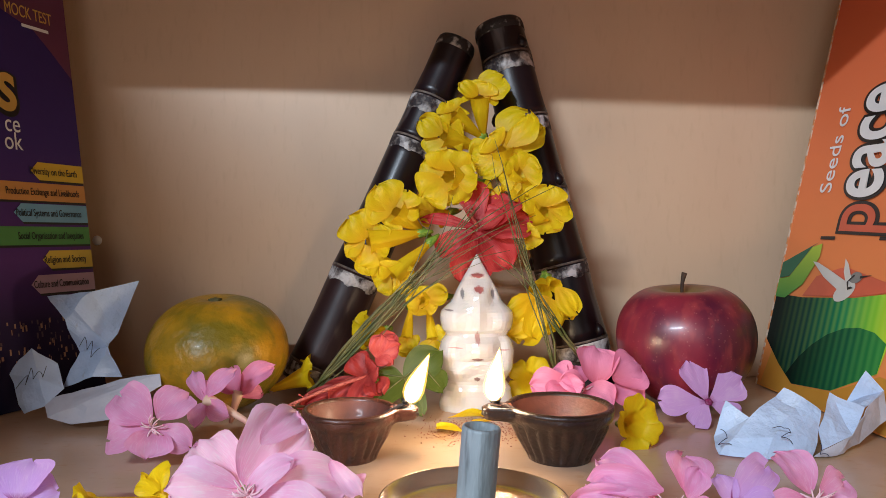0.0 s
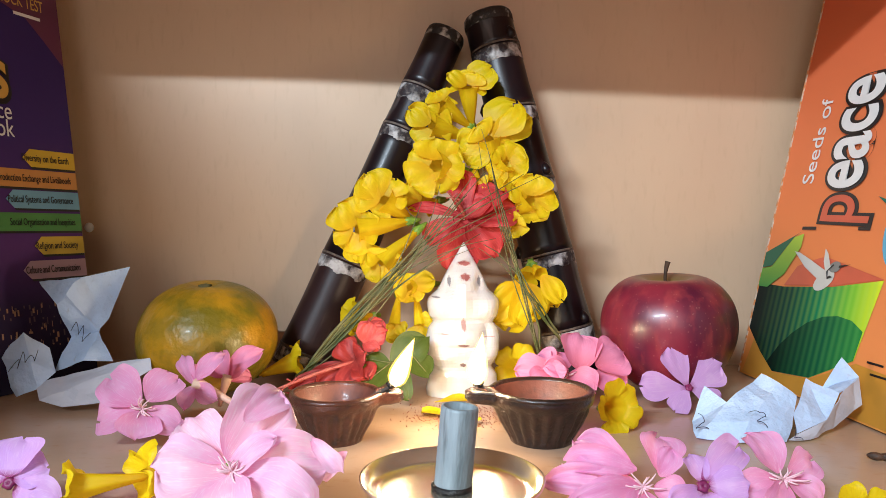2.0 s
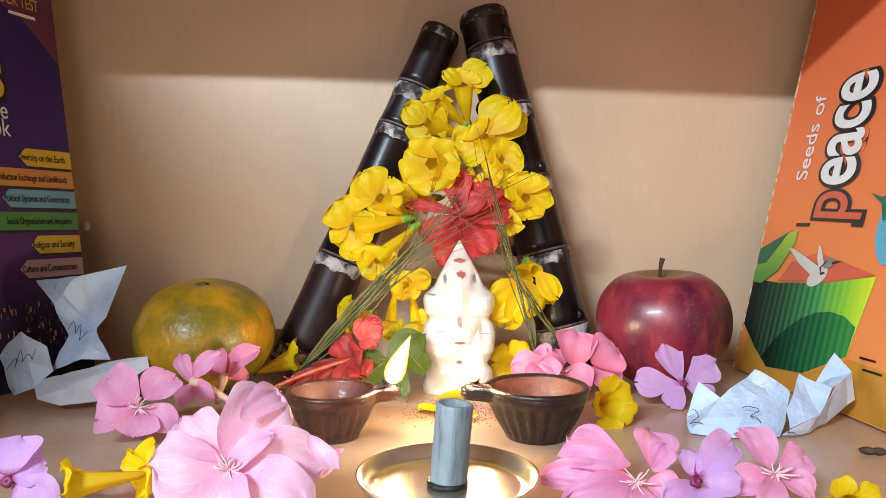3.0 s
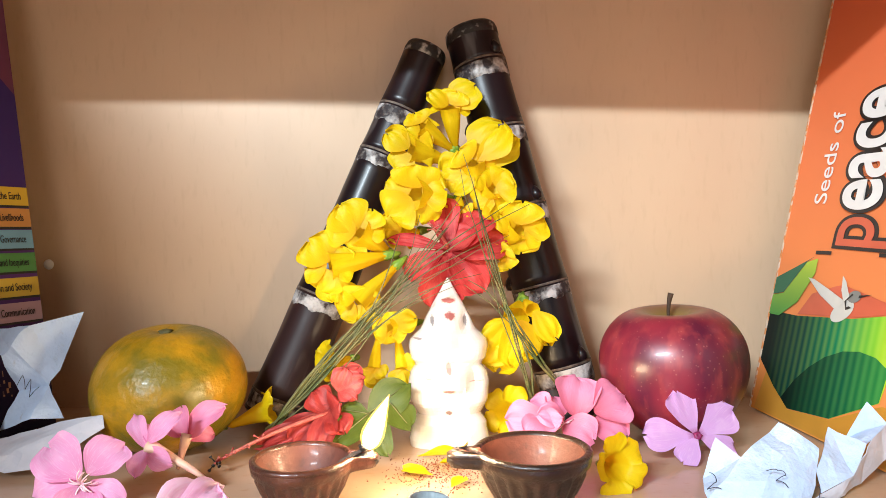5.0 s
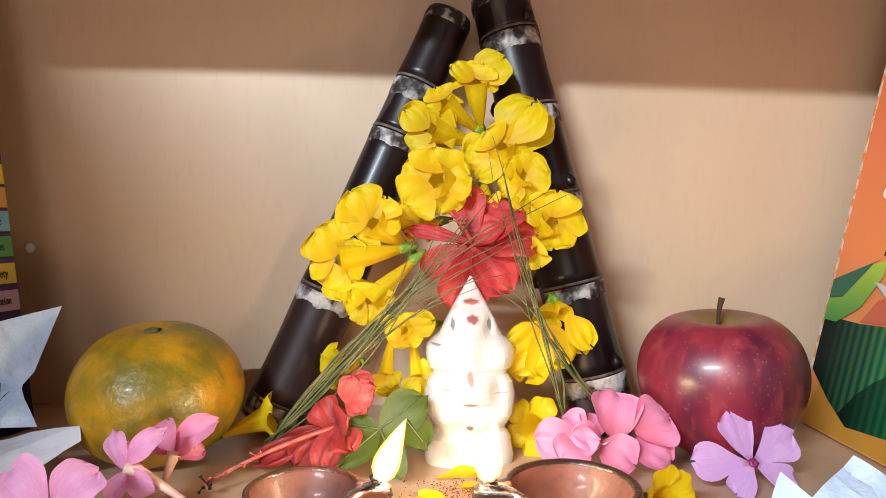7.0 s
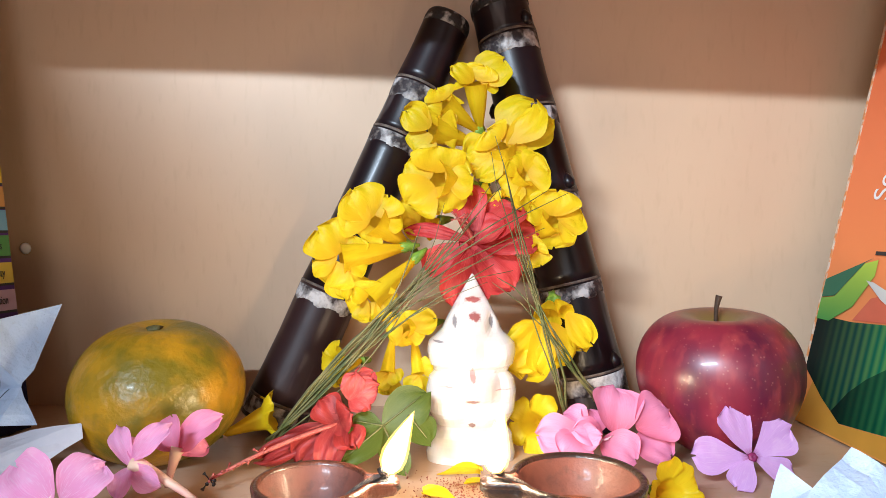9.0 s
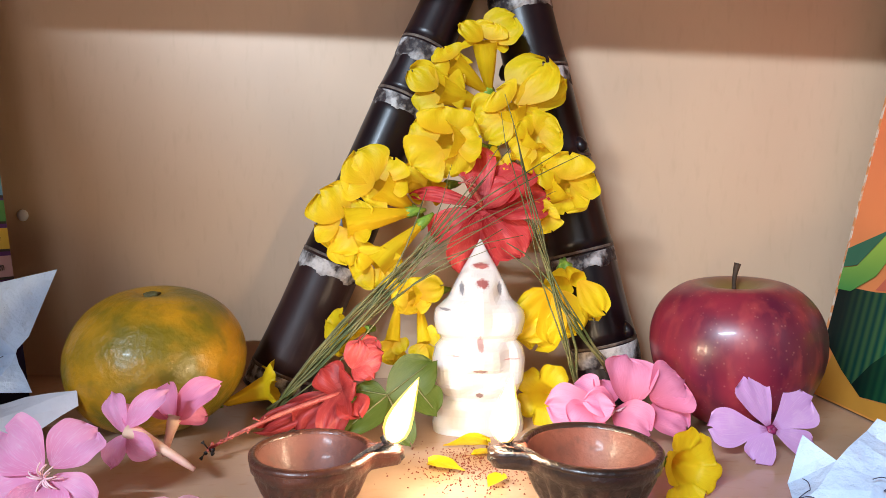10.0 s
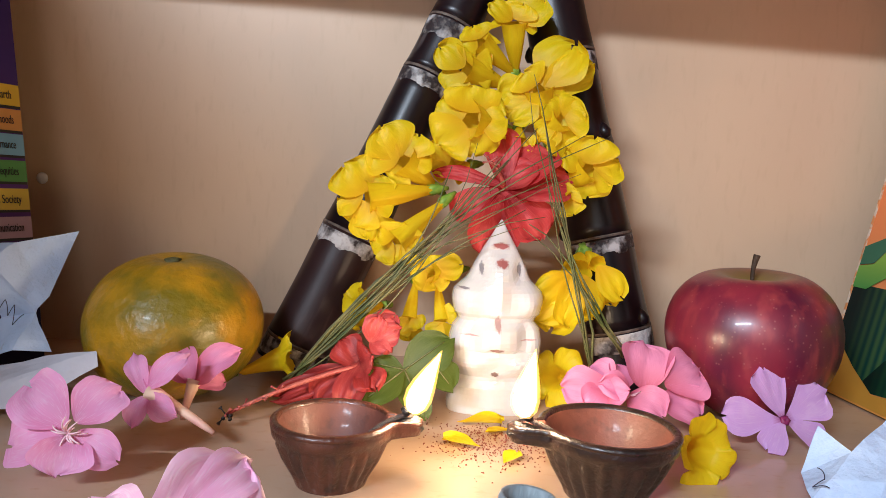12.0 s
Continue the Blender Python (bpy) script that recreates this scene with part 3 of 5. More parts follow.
def clay_lamp(at, r, h, spout, mats, label, seed, wick_d):
    """A fluted clay bowl with a pinched spout towards local +x, oil, cotton wick and flame."""
    outer, inner = mats
    th = tagged(new("clay_oil_lamp"), label, "oil lamp", "clay oil lamps")
    th.matrix_basis = pose(*at, 0, 0, spout)
    rb = r * 0.62
    ol = [(rb * 0.96, 0.0), (rb, 0.0015), (rb * 1.02, 0.003), (r * 0.80, h * 0.42), (r * 0.90, h * 0.66), (r * 0.93, h * 0.74), (r, h * 0.80), (r * 1.02, h * 0.90), (r * 0.99, h)]

    def flute(a, i):
        k = 1 + (0.040 * math.cos(22 * a) if 2 <= i <= 4 else 0) + 0.008 * math.sin(3 * a + seed)
        d = abs((a + math.pi) % (2 * math.pi) - math.pi)
        if i >= 5:
            k += 0.46 * math.exp(-((d / 0.20) ** 4)) * (0.3 if i == 5 else 1)
        return k

    def fin(a, i):
        d = abs((a + math.pi) % (2 * math.pi) - math.pi)
        return 1 + 0.008 * math.sin(3 * a + seed) + (0.44 * math.exp(-((d / 0.13) ** 4)) if i < 3 else 0)

    part("bowl", revolve("bowl", ol, outer, 110, flute, caps=False), th)
    il = [(r * 0.99, h), (r * 0.93, h * 1.005), (r * 0.885, h * 0.95), (r * 0.80, h * 0.70), (r * 0.62, h * 0.35), (r * 0.3, h * 0.2), (0.0004, h * 0.18)]
    part("inside", revolve("inside", il, inner, 110, lambda a, i: flute(a, 8) if i == 0 else fin(a, i), caps=False), th, None, "oily reddish inside")
    part("spout_soot", tube("spout_soot", [(r * 1.06, 0, h * 0.86), (r * 1.2, 0, h * 0.88), (r * 1.38, 0, h * 0.92), (r * 1.47, 0, h * 0.97)], [0.0030, 0.0034, 0.0034, 0.0026], SOOT, 14), th, None, "blackened oily spout tip")
    part("rim", revolve("rim", [(r * 0.985, h * 0.93), (r * 1.03, h * 0.95), (r * 1.03, h * 1.0), (r * 0.985, h * 1.035), (r * 0.92, h * 1.03), (r * 0.90, h * 0.97)], outer, 110, lambda a, i: flute(a, 8), caps=False), th, None, "thick rounded rim")
    part("underside", revolve("underside", [(0.0005, 0.0004), (rb * 0.96, 0.0004)], outer, 40, caps=False), th)
    part("oil", revolve("oil", [(0.0005, h * 0.44), (r * 0.655, h * 0.44)], OIL, 40, caps=False), th, None, "pool of lamp oil")
    tipx = r * 1.36
    wk = part("wick", tube("wick", bend((r * 0.35, 0.001, h * 0.5), (tipx, 0, h * 1.12), (0, 0, h * 0.12), 7), [0.0008, 0.0009, 0.0009, 0.0009, 0.0009, 0.0009, 0.0008, 0.0006], COTTON, 8), th, None, "oil-soaked cotton wick")
    part("charred_tip", tube("charred_tip", bend((tipx - 0.004, 0, h * 1.12), (tipx + 0.001, 0, h * 1.2), (0, 0, 0.0005), 4), [0.0019, 0.0019, 0.0017, 0.0013, 0.0006], SOOT, 8), wk, None, "charred wick tip")
    fp = [(0.001, 0), (0.0029, 0.0008), (0.0045, 0.003), (0.0049, 0.006), (0.0042, 0.0098), (0.003, 0.0138), (0.0017, 0.0178), (0.0007, 0.0208), (0.0001, 0.0225)]
    fl = revolve("flame", fp, FLAME, 20)
    waver(fl, seed)
    lean = Matrix.Translation((tipx - 0.0012, 0, h * 1.14)) @ Vector(wick_d).to_track_quat("Z", "Y").to_matrix().to_4x4()
    fo = part("flame", fl, th, lean, "bright yellow-white flame")
    for k, (w, t) in enumerate(((1.14, 1.03), (1.34, 1.08))):
        shell = revolve("flame_mantle", [(q * w, z * t - 0.0003 * k) for q, z in fp], MANTLE, 20)
        waver(shell, seed)
        part("flame_mantle", shell, fo, None, "faint yellow edge of the flame")


clay_lamp((-0.0412, 0.309, 0.0), 0.0205, 0.0218, 4, (CLAY, CLAY_IN), "small reddish brown clay oil lamp, lit", 1, (0.42, 0, 1))
clay_lamp((0.0535, 0.310, 0.0), 0.0236, 0.0236, 188, (CLAY_DARK, CLAY_IN), "soot-darkened clay oil lamp, lit", 2, (-0.10, 0, 1))


# ---- incense holder ----
def holder(at):
    th = tagged(new("incense_holder"), "round polished metal incense holder with a grey tube", "incense holder")
    th.matrix_basis = pose(*at, 0, 0, 0)
    r = 0.0295
    part("foot", revolve("foot", [(0.020, 0.0), (0.021, 0.001), (0.019, 0.003), (0.011, 0.006), (0.012, 0.0105), (0.018, 0.0125)], DISH, 48), th, None, "polished metal foot")
    g = 0.012
    part("dish", revolve("dish", [(0.0004, 0.0), (r * 0.82, 0.0), (r * 0.92, 0.0012), (r * 1.0, 0.0055), (r * 1.01, 0.0064), (r * 0.985, 0.0066), (r * 0.90, 0.0030), (r * 0.78, 0.0022), (0.0004, 0.0022)], DISH, 72, caps=False), th, Matrix.Translation((0, 0, g)), "polished dish that mirrors the flames")
    part("base_ring", revolve("base_ring", [(0.0066, 0.002), (0.0068, 0.0034), (0.0062, 0.0040), (0.0050, 0.0042)], SOOT, 32), th, Matrix.Translation((0, 0, g)), "dark ring at the foot of the tube")
    t = 0.0061
    part("tube", revolve("tube", [(t, 0.003), (t, 0.0335), (t * 0.96, 0.0345), (t * 0.86, 0.0347), (t * 0.80, 0.0342), (t * 0.80, 0.031), (0.0004, 0.031)], STEEL, 40, caps=False), th, Matrix.Translation((0, 0, g)) @ Matrix.Rotation(radians(4.5), 4, "Y") @ Matrix.Diagonal((1, 1, 0.84, 1)), "dull grey metal tube")


holder((0.0100, 0.2140, 0.0))


# ---- flowers on the canes ----
def laid_trumpet(at, calyx, lobes, seed):
    """A yellow funnel flower: the throat's place, the way back to its calyx and each lobe's tip (millimetres) and width."""
    th = tagged(new("trumpet_flower"), "bright yellow trumpet flower with ruffled lobes", "flower", "yellow trumpet flowers")
    th.matrix_basis = Matrix.Translation(at)
    c = Vector(calyx) * 0.001
    back = max(c.length, 0.012)
    way = c.normalized()
    q = min(0.0100, sum(w for _, w in lobes) / len(lobes) * 0.00038)
    prof = [(0.0016, back), (q * 0.40, back * 0.8), (q * 0.68, back * 0.5), (q * 0.9, back * 0.2), (q, 0.0), (q * 1.15, -0.0012)]
    tubeme = revolve("flower_tube", prof, YELLOW, 30, lambda a, k: 1 + 0.06 * math.cos(5 * a + seed), caps=False)
    part("flower_tube", tubeme, th, facing((0, 0, 0), way))
    for i, (tip, width) in enumerate(lobes):
        t = Vector(tip) * 1.02
        petal_to(th, "lobe", t.normalized() * q * 420 + Vector((0, -0.4 * (i % 2), 0)), t, width * 1.22, YELLOW, seed * 17 + i, 0.04, 0.16, 0.24, 0.60, 0.08, (0, -0.95, 0.25), neck=0.7)
    part("calyx", revolve("calyx", [(0.0021, -0.001), (0.0026, 0.001), (0.0020, 0.005), (0.0008, 0.009)], CALYX, 10, lambda a, k: 1 + (0.2 * math.cos(5 * a) if k < 2 else 0)), th, facing(way * back * 0.92, way), "fresh green calyx")


laid_trumpet((0.0240, 0.4340, 0.1850), (3.0, 8.0, -23.0), [((14.0, -2.0, 14.0), 19.2), ((10.0, 1.0, 3.0), 13.6), ((-13.0, -2.0, 10.0), 11.3), ((-6.0, 1.0, 6.0), 20.4), ((4.0, -2.0, 10.0), 15.9)], 1)
laid_trumpet((0.0080, 0.4290, 0.1740), (18.0, 8.0, -13.0), [((-10.0, -2.0, -1.0), 14.4), ((-5.0, 1.0, 8.0), 15.8), ((-2.0, -2.0, -9.0), 13.1), ((3.0, 1.0, 6.0), 13.1)], 2)
laid_trumpet((0.0020, 0.4240, 0.1600), (22.0, 8.0, -6.0), [((-15.0, -2.0, 10.0), 13.4), ((4.0, 1.0, 7.0), 20.0), ((-10.0, -2.0, -11.0), 16.1), ((12.0, 1.0, 1.0), 16.1)], 3)
laid_trumpet((0.0040, 0.4060, 0.1340), (14.0, 8.0, -1.0), [((0.0, -2.0, 16.0), 23.6), ((-16.0, 1.0, 8.0), 20.0), ((-15.0, -2.0, -12.0), 20.9), ((2.0, 1.0, -16.0), 20.9), ((16.0, -2.0, 3.0), 20.9)], 4)
laid_trumpet((0.0360, 0.4170, 0.1510), (6.0, 8.0, -21.0), [((15.0, -2.0, 23.0), 23.5), ((26.0, 1.0, 15.0), 16.9), ((-8.0, -2.0, 8.0), 16.9), ((-19.0, 1.0, -3.0), 16.0), ((-12.0, -2.0, -15.0), 15.0), ((8.0, 1.0, -7.0), 15.0)], 5)
laid_trumpet((0.0460, 0.4080, 0.1360), (-11.0, 8.0, -10.0), [((12.0, -2.0, 3.0), 17.3), ((4.0, 1.0, -16.0), 15.5), ((-7.0, -2.0, 8.0), 12.8), ((9.0, 1.0, 10.0), 14.6), ((-9.0, -2.0, -9.0), 12.8)], 6)
laid_trumpet((0.0270, 0.4120, 0.1250), (1.0, 8.0, 8.0), [((3.0, -2.0, -9.0), 13.9), ((-5.0, 1.0, -3.0), 11.1), ((7.0, -2.0, -3.0), 11.1)], 7)
laid_trumpet((-0.0260, 0.4020, 0.1130), (15.0, 8.0, -11.0), [((-11.0, -2.0, 16.0), 20.6), ((6.0, 1.0, 13.0), 17.9), ((-17.0, -2.0, 5.0), 17.9), ((12.0, 1.0, 3.0), 14.3), ((-6.0, -2.0, -8.0), 16.1)], 8)
laid_trumpet((-0.0410, 0.3980, 0.0960), (30.0, 8.0, 5.0), [((-12.0, -2.0, 14.0), 20.3), ((-14.0, 1.0, 0.0), 18.6), ((-7.0, -2.0, -13.0), 17.7), ((4.0, 1.0, 11.0), 16.8), ((1.0, -2.0, -20.0), 15.0), ((12.0, 1.0, -2.0), 15.9)], 9)
laid_trumpet((-0.0270, 0.3980, 0.0770), (21.0, 8.0, 19.0), [((-9.0, -2.0, 5.0), 12.4), ((-11.0, 1.0, -7.0), 14.2), ((0.0, -2.0, -11.0), 15.9), ((9.0, 1.0, -6.0), 14.2), ((2.0, -2.0, 8.0), 15.9)], 10)
laid_trumpet((0.0600, 0.4060, 0.1140), (-10.0, 8.0, -10.0), [((2.0, -2.0, 15.0), 20.0), ((14.0, 1.0, 7.0), 20.9), ((13.0, -2.0, -3.0), 16.3), ((1.0, 1.0, -13.0), 19.0), ((-11.0, -2.0, 8.0), 14.5)], 11)
laid_trumpet((0.0510, 0.4020, 0.1000), (-6.0, 8.0, 4.0), [((3.0, -2.0, -7.0), 10.7), ((-8.0, 1.0, 5.0), 6.3), ((4.0, -2.0, 4.0), 9.0)], 12)
laid_trumpet((-0.0040, 0.4160, 0.1120), (10.0, 8.0, 2.0), [((-12.0, -2.0, 9.0), 15.0), ((8.0, 1.0, -4.0), 9.3), ((-9.0, -2.0, -2.0), 11.2)], 13)
laid_trumpet((0.0580, 0.4040, 0.0670), (3.0, 8.0, 6.0), [((-19.0, -2.0, -26.0), 17.1), ((-11.0, 1.0, -30.0), 18.9), ((0.0, -2.0, -28.0), 18.9), ((-6.0, 1.0, -12.0), 18.0), ((9.0, -2.0, -22.0), 14.4), ((-17.0, 1.0, -15.0), 12.6)], 14)
laid_trumpet((0.0660, 0.4000, 0.0710), (-2.0, 8.0, 3.0), [((13.0, -2.0, -16.0), 11.0), ((10.0, 1.0, -20.0), 8.0)], 15)
laid_trumpet((-0.0110, 0.4020, 0.0620), (12.0, 8.0, 1.0), [((-9.0, -2.0, -2.0), 11.6), ((3.0, 1.0, -8.0), 12.5), ((14.0, -2.0, 5.0), 10.7), ((-2.0, 1.0, 8.0), 12.5), ((9.0, -2.0, -3.0), 10.7)], 16)
laid_trumpet((-0.0200, 0.4060, 0.0400), (2.0, 8.0, 17.0), [((-6.0, -2.0, -8.0), 9.1), ((1.0, 1.0, -13.0), 10.0), ((6.0, -2.0, -5.0), 8.2)], 17)
laid_trumpet((-0.0050, 0.4040, 0.0400), (-3.0, 8.0, 17.0), [((-4.0, -2.0, -9.0), 8.1), ((3.0, 1.0, -13.0), 9.9), ((6.0, -2.0, 4.0), 9.0)], 18)


def loose_trumpet(at, back, r, spin, closed, seed):
    d = Vector(at) - Vector(back)
    trumpet(at, d, r, max(0.008, d.length - 0.25 * r), spin, seed, closed)


loose_trumpet((-0.045, 0.395, 0.045), (-0.033, 0.41, 0.044), 0.0101, 0, 0.1, 14)
loose_trumpet((0.093, 0.322, 0.012), (0.089, 0.336, 0.008), 0.0125, 0, 0.1, 15)
loose_trumpet((0.052, 0.405, 0.013), (0.056, 0.417, 0.011), 0.0125, 30, 0.1, 16)
loose_trumpet((-0.079, 0.41, 0.015), (-0.101, 0.404, 0.009), 0.012, 0, 0.3, 17)
loose_trumpet((-0.114, 0.218, 0.012), (-0.09, 0.222, 0.015), 0.0088, 0, 0.2, 18)
loose_trumpet((-0.093, 0.222, 0.013), (-0.073, 0.234, 0.013), 0.011, 40, 0.1, 19)
loose_trumpet((0.142, 0.212, 0.007), (0.148, 0.226, 0.006), 0.0085, 10, 0.1, 20)


def hibiscus(at, petals, col_tip, label, seed, tint, cup, dots):
    th = bloom("hibiscus_flower", at, petals, tint, label, "red hibiscus flowers", seed, 0, cup, 0.25, 0.2, 0.70, 0.10)
    part("throat", revolve("throat", [(0.0068, 0.0012), (0.0050, -0.0006), (0.0025, -0.0022), (0.0004, -0.0030)], tint, 20, caps=False), th, facing((0, 0.0006, -0.001), (0, -1, 0.2)), "dark red throat")
    inv = th.matrix_basis.inverted()
    tipv = inv @ Vector(col_tip)
    pts = bend((0, 0, 0.001), tipv, (0, 0, 0.002), 8)
    stem_col = part("column", tube("column", pts, [0.0013, 0.0012, 0.0011, 0.001, 0.001, 0.0009, 0.0009, 0.0008, 0.0006], RED_STRAND, 8), th, None, "long red stamen column")
    rnd = random.Random(seed)
    for k in range(12):
        p = pts[5 + k % 4]
        q = p + Vector((rnd.uniform(-1, 1), rnd.uniform(-1, 1), rnd.uniform(-0.3, 1))) * 0.004
        part("stamen", tube("stamen", [p, p.lerp(q, 0.6), q], [0.00035, 0.0003, 0.0006], RED_STRAND, 5), stem_col)
    for k in range(dots):
        e = tipv + Vector((rnd.uniform(-1, 1), rnd.uniform(-1, 1), rnd.uniform(-1, 1))) * 0.0035
        part("stigma", tube("stigma", [tipv, tipv.lerp(e, 0.7), e], [0.0003, 0.0003, 0.0009], SOOT, 6), stem_col, None, "dark dot at the column's end")
    return th


hibiscus((0.0210, 0.4050, 0.1040), [((0.0, 0.0, 1.0), (-3.0, 6.0, 29.0), 17.6), ((0.0, 0.0, 0.0), (-33.0, 4.0, 7.0), 8.2), ((2.0, 0.0, -1.0), (22.0, 2.0, 19.0), 23.9), ((2.0, 0.0, -1.0), (33.0, -2.0, 5.0), 25.5), ((2.0, 0.0, -4.0), (20.0, -8.0, -22.0), 23.2), ((-1.0, 0.0, -4.0), (-6.0, -6.0, -32.0), 24.1), ((-2.0, 0.0, -2.0), (-23.0, 2.0, -14.0), 14.6), ((1.0, 0.0, -1.0), (13.0, -3.0, 12.0), 16.2)], (0.0130, 0.3950, 0.1150), "open red hibiscus flower among the yellow flowers", 5, RED, 0.15, 0)
hibiscus((-0.0390, 0.3750, 0.0220), [((0.0, 0.0, 0.0), (-18.0, -8.0, -14.0), 17.6), ((0.0, 0.0, 0.0), (-11.0, 4.0, 11.0), 15.2), ((0.0, 0.0, -2.0), (8.0, -12.0, -6.0), 14.6), ((0.0, 0.0, 0.0), (-38.0, -4.0, -15.0), 10.3), ((0.0, 0.0, 3.0), (-4.0, -14.0, -14.0), 15.9), ((0.0, 0.0, -1.0), (-27.0, 4.0, -13.0), 14.4), ((0.0, 0.0, 3.0), (5.0, -4.0, 7.0), 14.8)], (-0.0905, 0.352, 0.006), "wilted red hibiscus flower lying on its side", 9, WILT, 0.25, 5)
bloom("hibiscus_petals", (-0.0360, 0.3780, 0.0340), [((0.0, 0.0, -1.0), (13.0, -2.0, 6.0), 12.4), ((0.0, 0.0, -1.0), (10.0, 4.0, 11.0), 11.4), ((0.0, 0.0, -1.0), (3.0, 0.0, 11.0), 11.2), ((0.0, 0.0, -1.0), (9.0, -6.0, -3.0), 9.9)], CORAL, "crumpled red petals above the lying flower", "red hibiscus flowers", 33, 0, 0.12, 0.2, 0.25)


# ---- grass stalks ----
def grass_bundle(label, stalks, seed):
    th = tagged(new("grass_bundle"), label, "grass", "grass bundles")
    rnd = random.Random(seed)
    for a, b, sag, r in stalks:
        pts = bend(a, b, sag, 9)
        pts = [p + Vector((rnd.uniform(-1, 1), rnd.uniform(-1, 1), rnd.uniform(-1, 1))) * 0.0005 for p in pts]
        part("stalk", tube("stalk", pts, [r, r, r, r * 0.95, r * 0.9, r * 0.8, r * 0.7, r * 0.6, r * 0.5, r * 0.3], STALK, 6), th)


def sheaf(base, knot, tips, n, seed, tight=0.0022, spread=0.010, r=0.00062):
    """Stalks from one foot through a tight knot, fanning out to the tips."""
    rnd = random.Random(seed)
    out = []
    for i in range(n):
        def off(k):
            return Vector((rnd.uniform(-1, 1), rnd.uniform(-0.5, 0.3), rnd.uniform(-1, 1))) * k
        a, k = Vector(base) + off(tight), Vector(knot) + off(tight * 1.9)
        b = Vector(tips[i % len(tips)]) + off(spread)
        f = rnd.uniform(0.55, 1.0)
        b = k.lerp(b, f)
        out.append((a, b, (k - a.lerp(b, (k - a).length / ((k - a).length + (b - k).length))) * 0.9, r * rnd.uniform(0.55, 1.1)))
    return out


grass_bundle("bundle of thin dry green grass stalks leaning on the flowers", sheaf((-0.0730, 0.3840, 0.0110), (-0.0080, 0.3820, 0.0790), [(0.031, 0.384, 0.131), (0.062, 0.388, 0.128), (0.019, 0.382, 0.123), (0.040, 0.382, 0.095), (0.004, 0.384, 0.125), (0.050, 0.384, 0.112)], 16, 4, r=0.00055), 1)
grass_bundle("thin green grass stalks crossing over the flowers", sheaf((0.0660, 0.3900, 0.0210), (0.0480, 0.3840, 0.0790), [(0.024, 0.384, 0.155), (0.037, 0.386, 0.118), (0.030, 0.384, 0.090)], 5, 8, 0.0016, 0.005) + sheaf((0.0800, 0.3920, 0.0300), (0.0500, 0.3840, 0.0700), [(0.026, 0.384, 0.150), (0.044, 0.386, 0.110), (0.018, 0.384, 0.097)], 5, 9, 0.0016, 0.006), 2)


# ---- leaf sprig ----
def leaf_sprig(at, blades):
    th = tagged(new("leaf_sprig"), "green leaf sprig lying behind a clay lamp", "leaf")
    th.matrix_basis = Matrix.Translation(at)
    for i, (base, tip, width) in enumerate(blades):
        petal_to(th, "leaf_blade", base, tip, width * 1.5, LEAF, 70 + i, 0.1, 0.15, 0.04, 0.45, out=(0, -0.7, 0.7))
        mid = [Vector(base).lerp(Vector(tip), k / 6) * 0.001 + Vector((0, -0.0012, 0.0012)) for k in range(6)]
        part("midrib", tube("midrib", mid, [0.0004, 0.0004, 0.0003, 0.0003, 0.0002, 0.0002], STALK, 5), th, None, "dull green midrib")


leaf_sprig((-0.0200, 0.3720, 0.0220), [((0.0, 0.0, 0.0), (20.0, 4.0, 15.0), 12.9), ((0.0, 0.0, 0.0), (-17.0, -10.0, -12.0), 11.2), ((0.0, 0.0, 0.0), (10.0, -14.0, -15.0), 8.7), ((0.0, 0.0, 0.0), (-15.0, 2.0, 2.0), 7.5), ((11.0, 0.0, 5.0), (21.0, -8.0, -5.0), 10.7)])

# ---- loose blossoms ----
PK = "pink oleander flowers"
MV = "mauve periwinkle flowers"
bloom("oleander_flower", (-0.1240, 0.2970, 0.0170), [((-1.0, 0.0, 2.0), (-20.0, 8.0, 13.0), 19.7), ((-1.0, 0.0, 0.0), (-21.0, 0.0, -5.0), 20.5), ((0.0, 0.0, -2.0), (1.0, -10.0, -10.0), 19.5), ((2.0, 0.0, 0.0), (16.0, -4.0, -7.0), 12.4), ((2.0, 0.0, 3.0), (11.0, 10.0, 13.0), 20.0)], PINK, "pink oleander flower with pale strands at its throat", PK, 1, 14)
bloom("oleander_flower", (-0.1130, 0.3300, 0.0210), [((0.0, 0.0, -1.0), (-9.0, 6.0, 13.0), 8.3), ((1.0, 0.0, 1.0), (12.0, 4.0, 14.0), 10.1), ((0.0, 0.0, -2.0), (11.0, -8.0, -5.0), 9.9), ((-1.0, 0.0, -2.0), (-3.0, -8.0, -10.0), 8.4), ((0.0, 0.0, 1.0), (2.0, 10.0, 7.0), 10.4)], PINK, "pink oleander flower on its side with a tan tube", PK, 2, 0, 0.3, 0.45, tube_to=(26, -4, -13))
bloom("oleander_flower", (-0.1030, 0.3500, 0.0200), [((0.0, 0.0, -1.0), (-5.0, 4.0, 12.0), 10.7), ((1.0, 0.0, -1.0), (15.0, -2.0, 14.0), 13.8), ((0.0, 0.0, -2.0), (11.0, 6.0, -1.0), 8.0), ((-1.0, 0.0, -1.0), (-13.0, 8.0, 4.0), 8.2)], ROSE, "deep pink oleander flower standing on its tube", PK, 3, 0, 0.35, 0.5, tube_to=(-3, -4, -15))
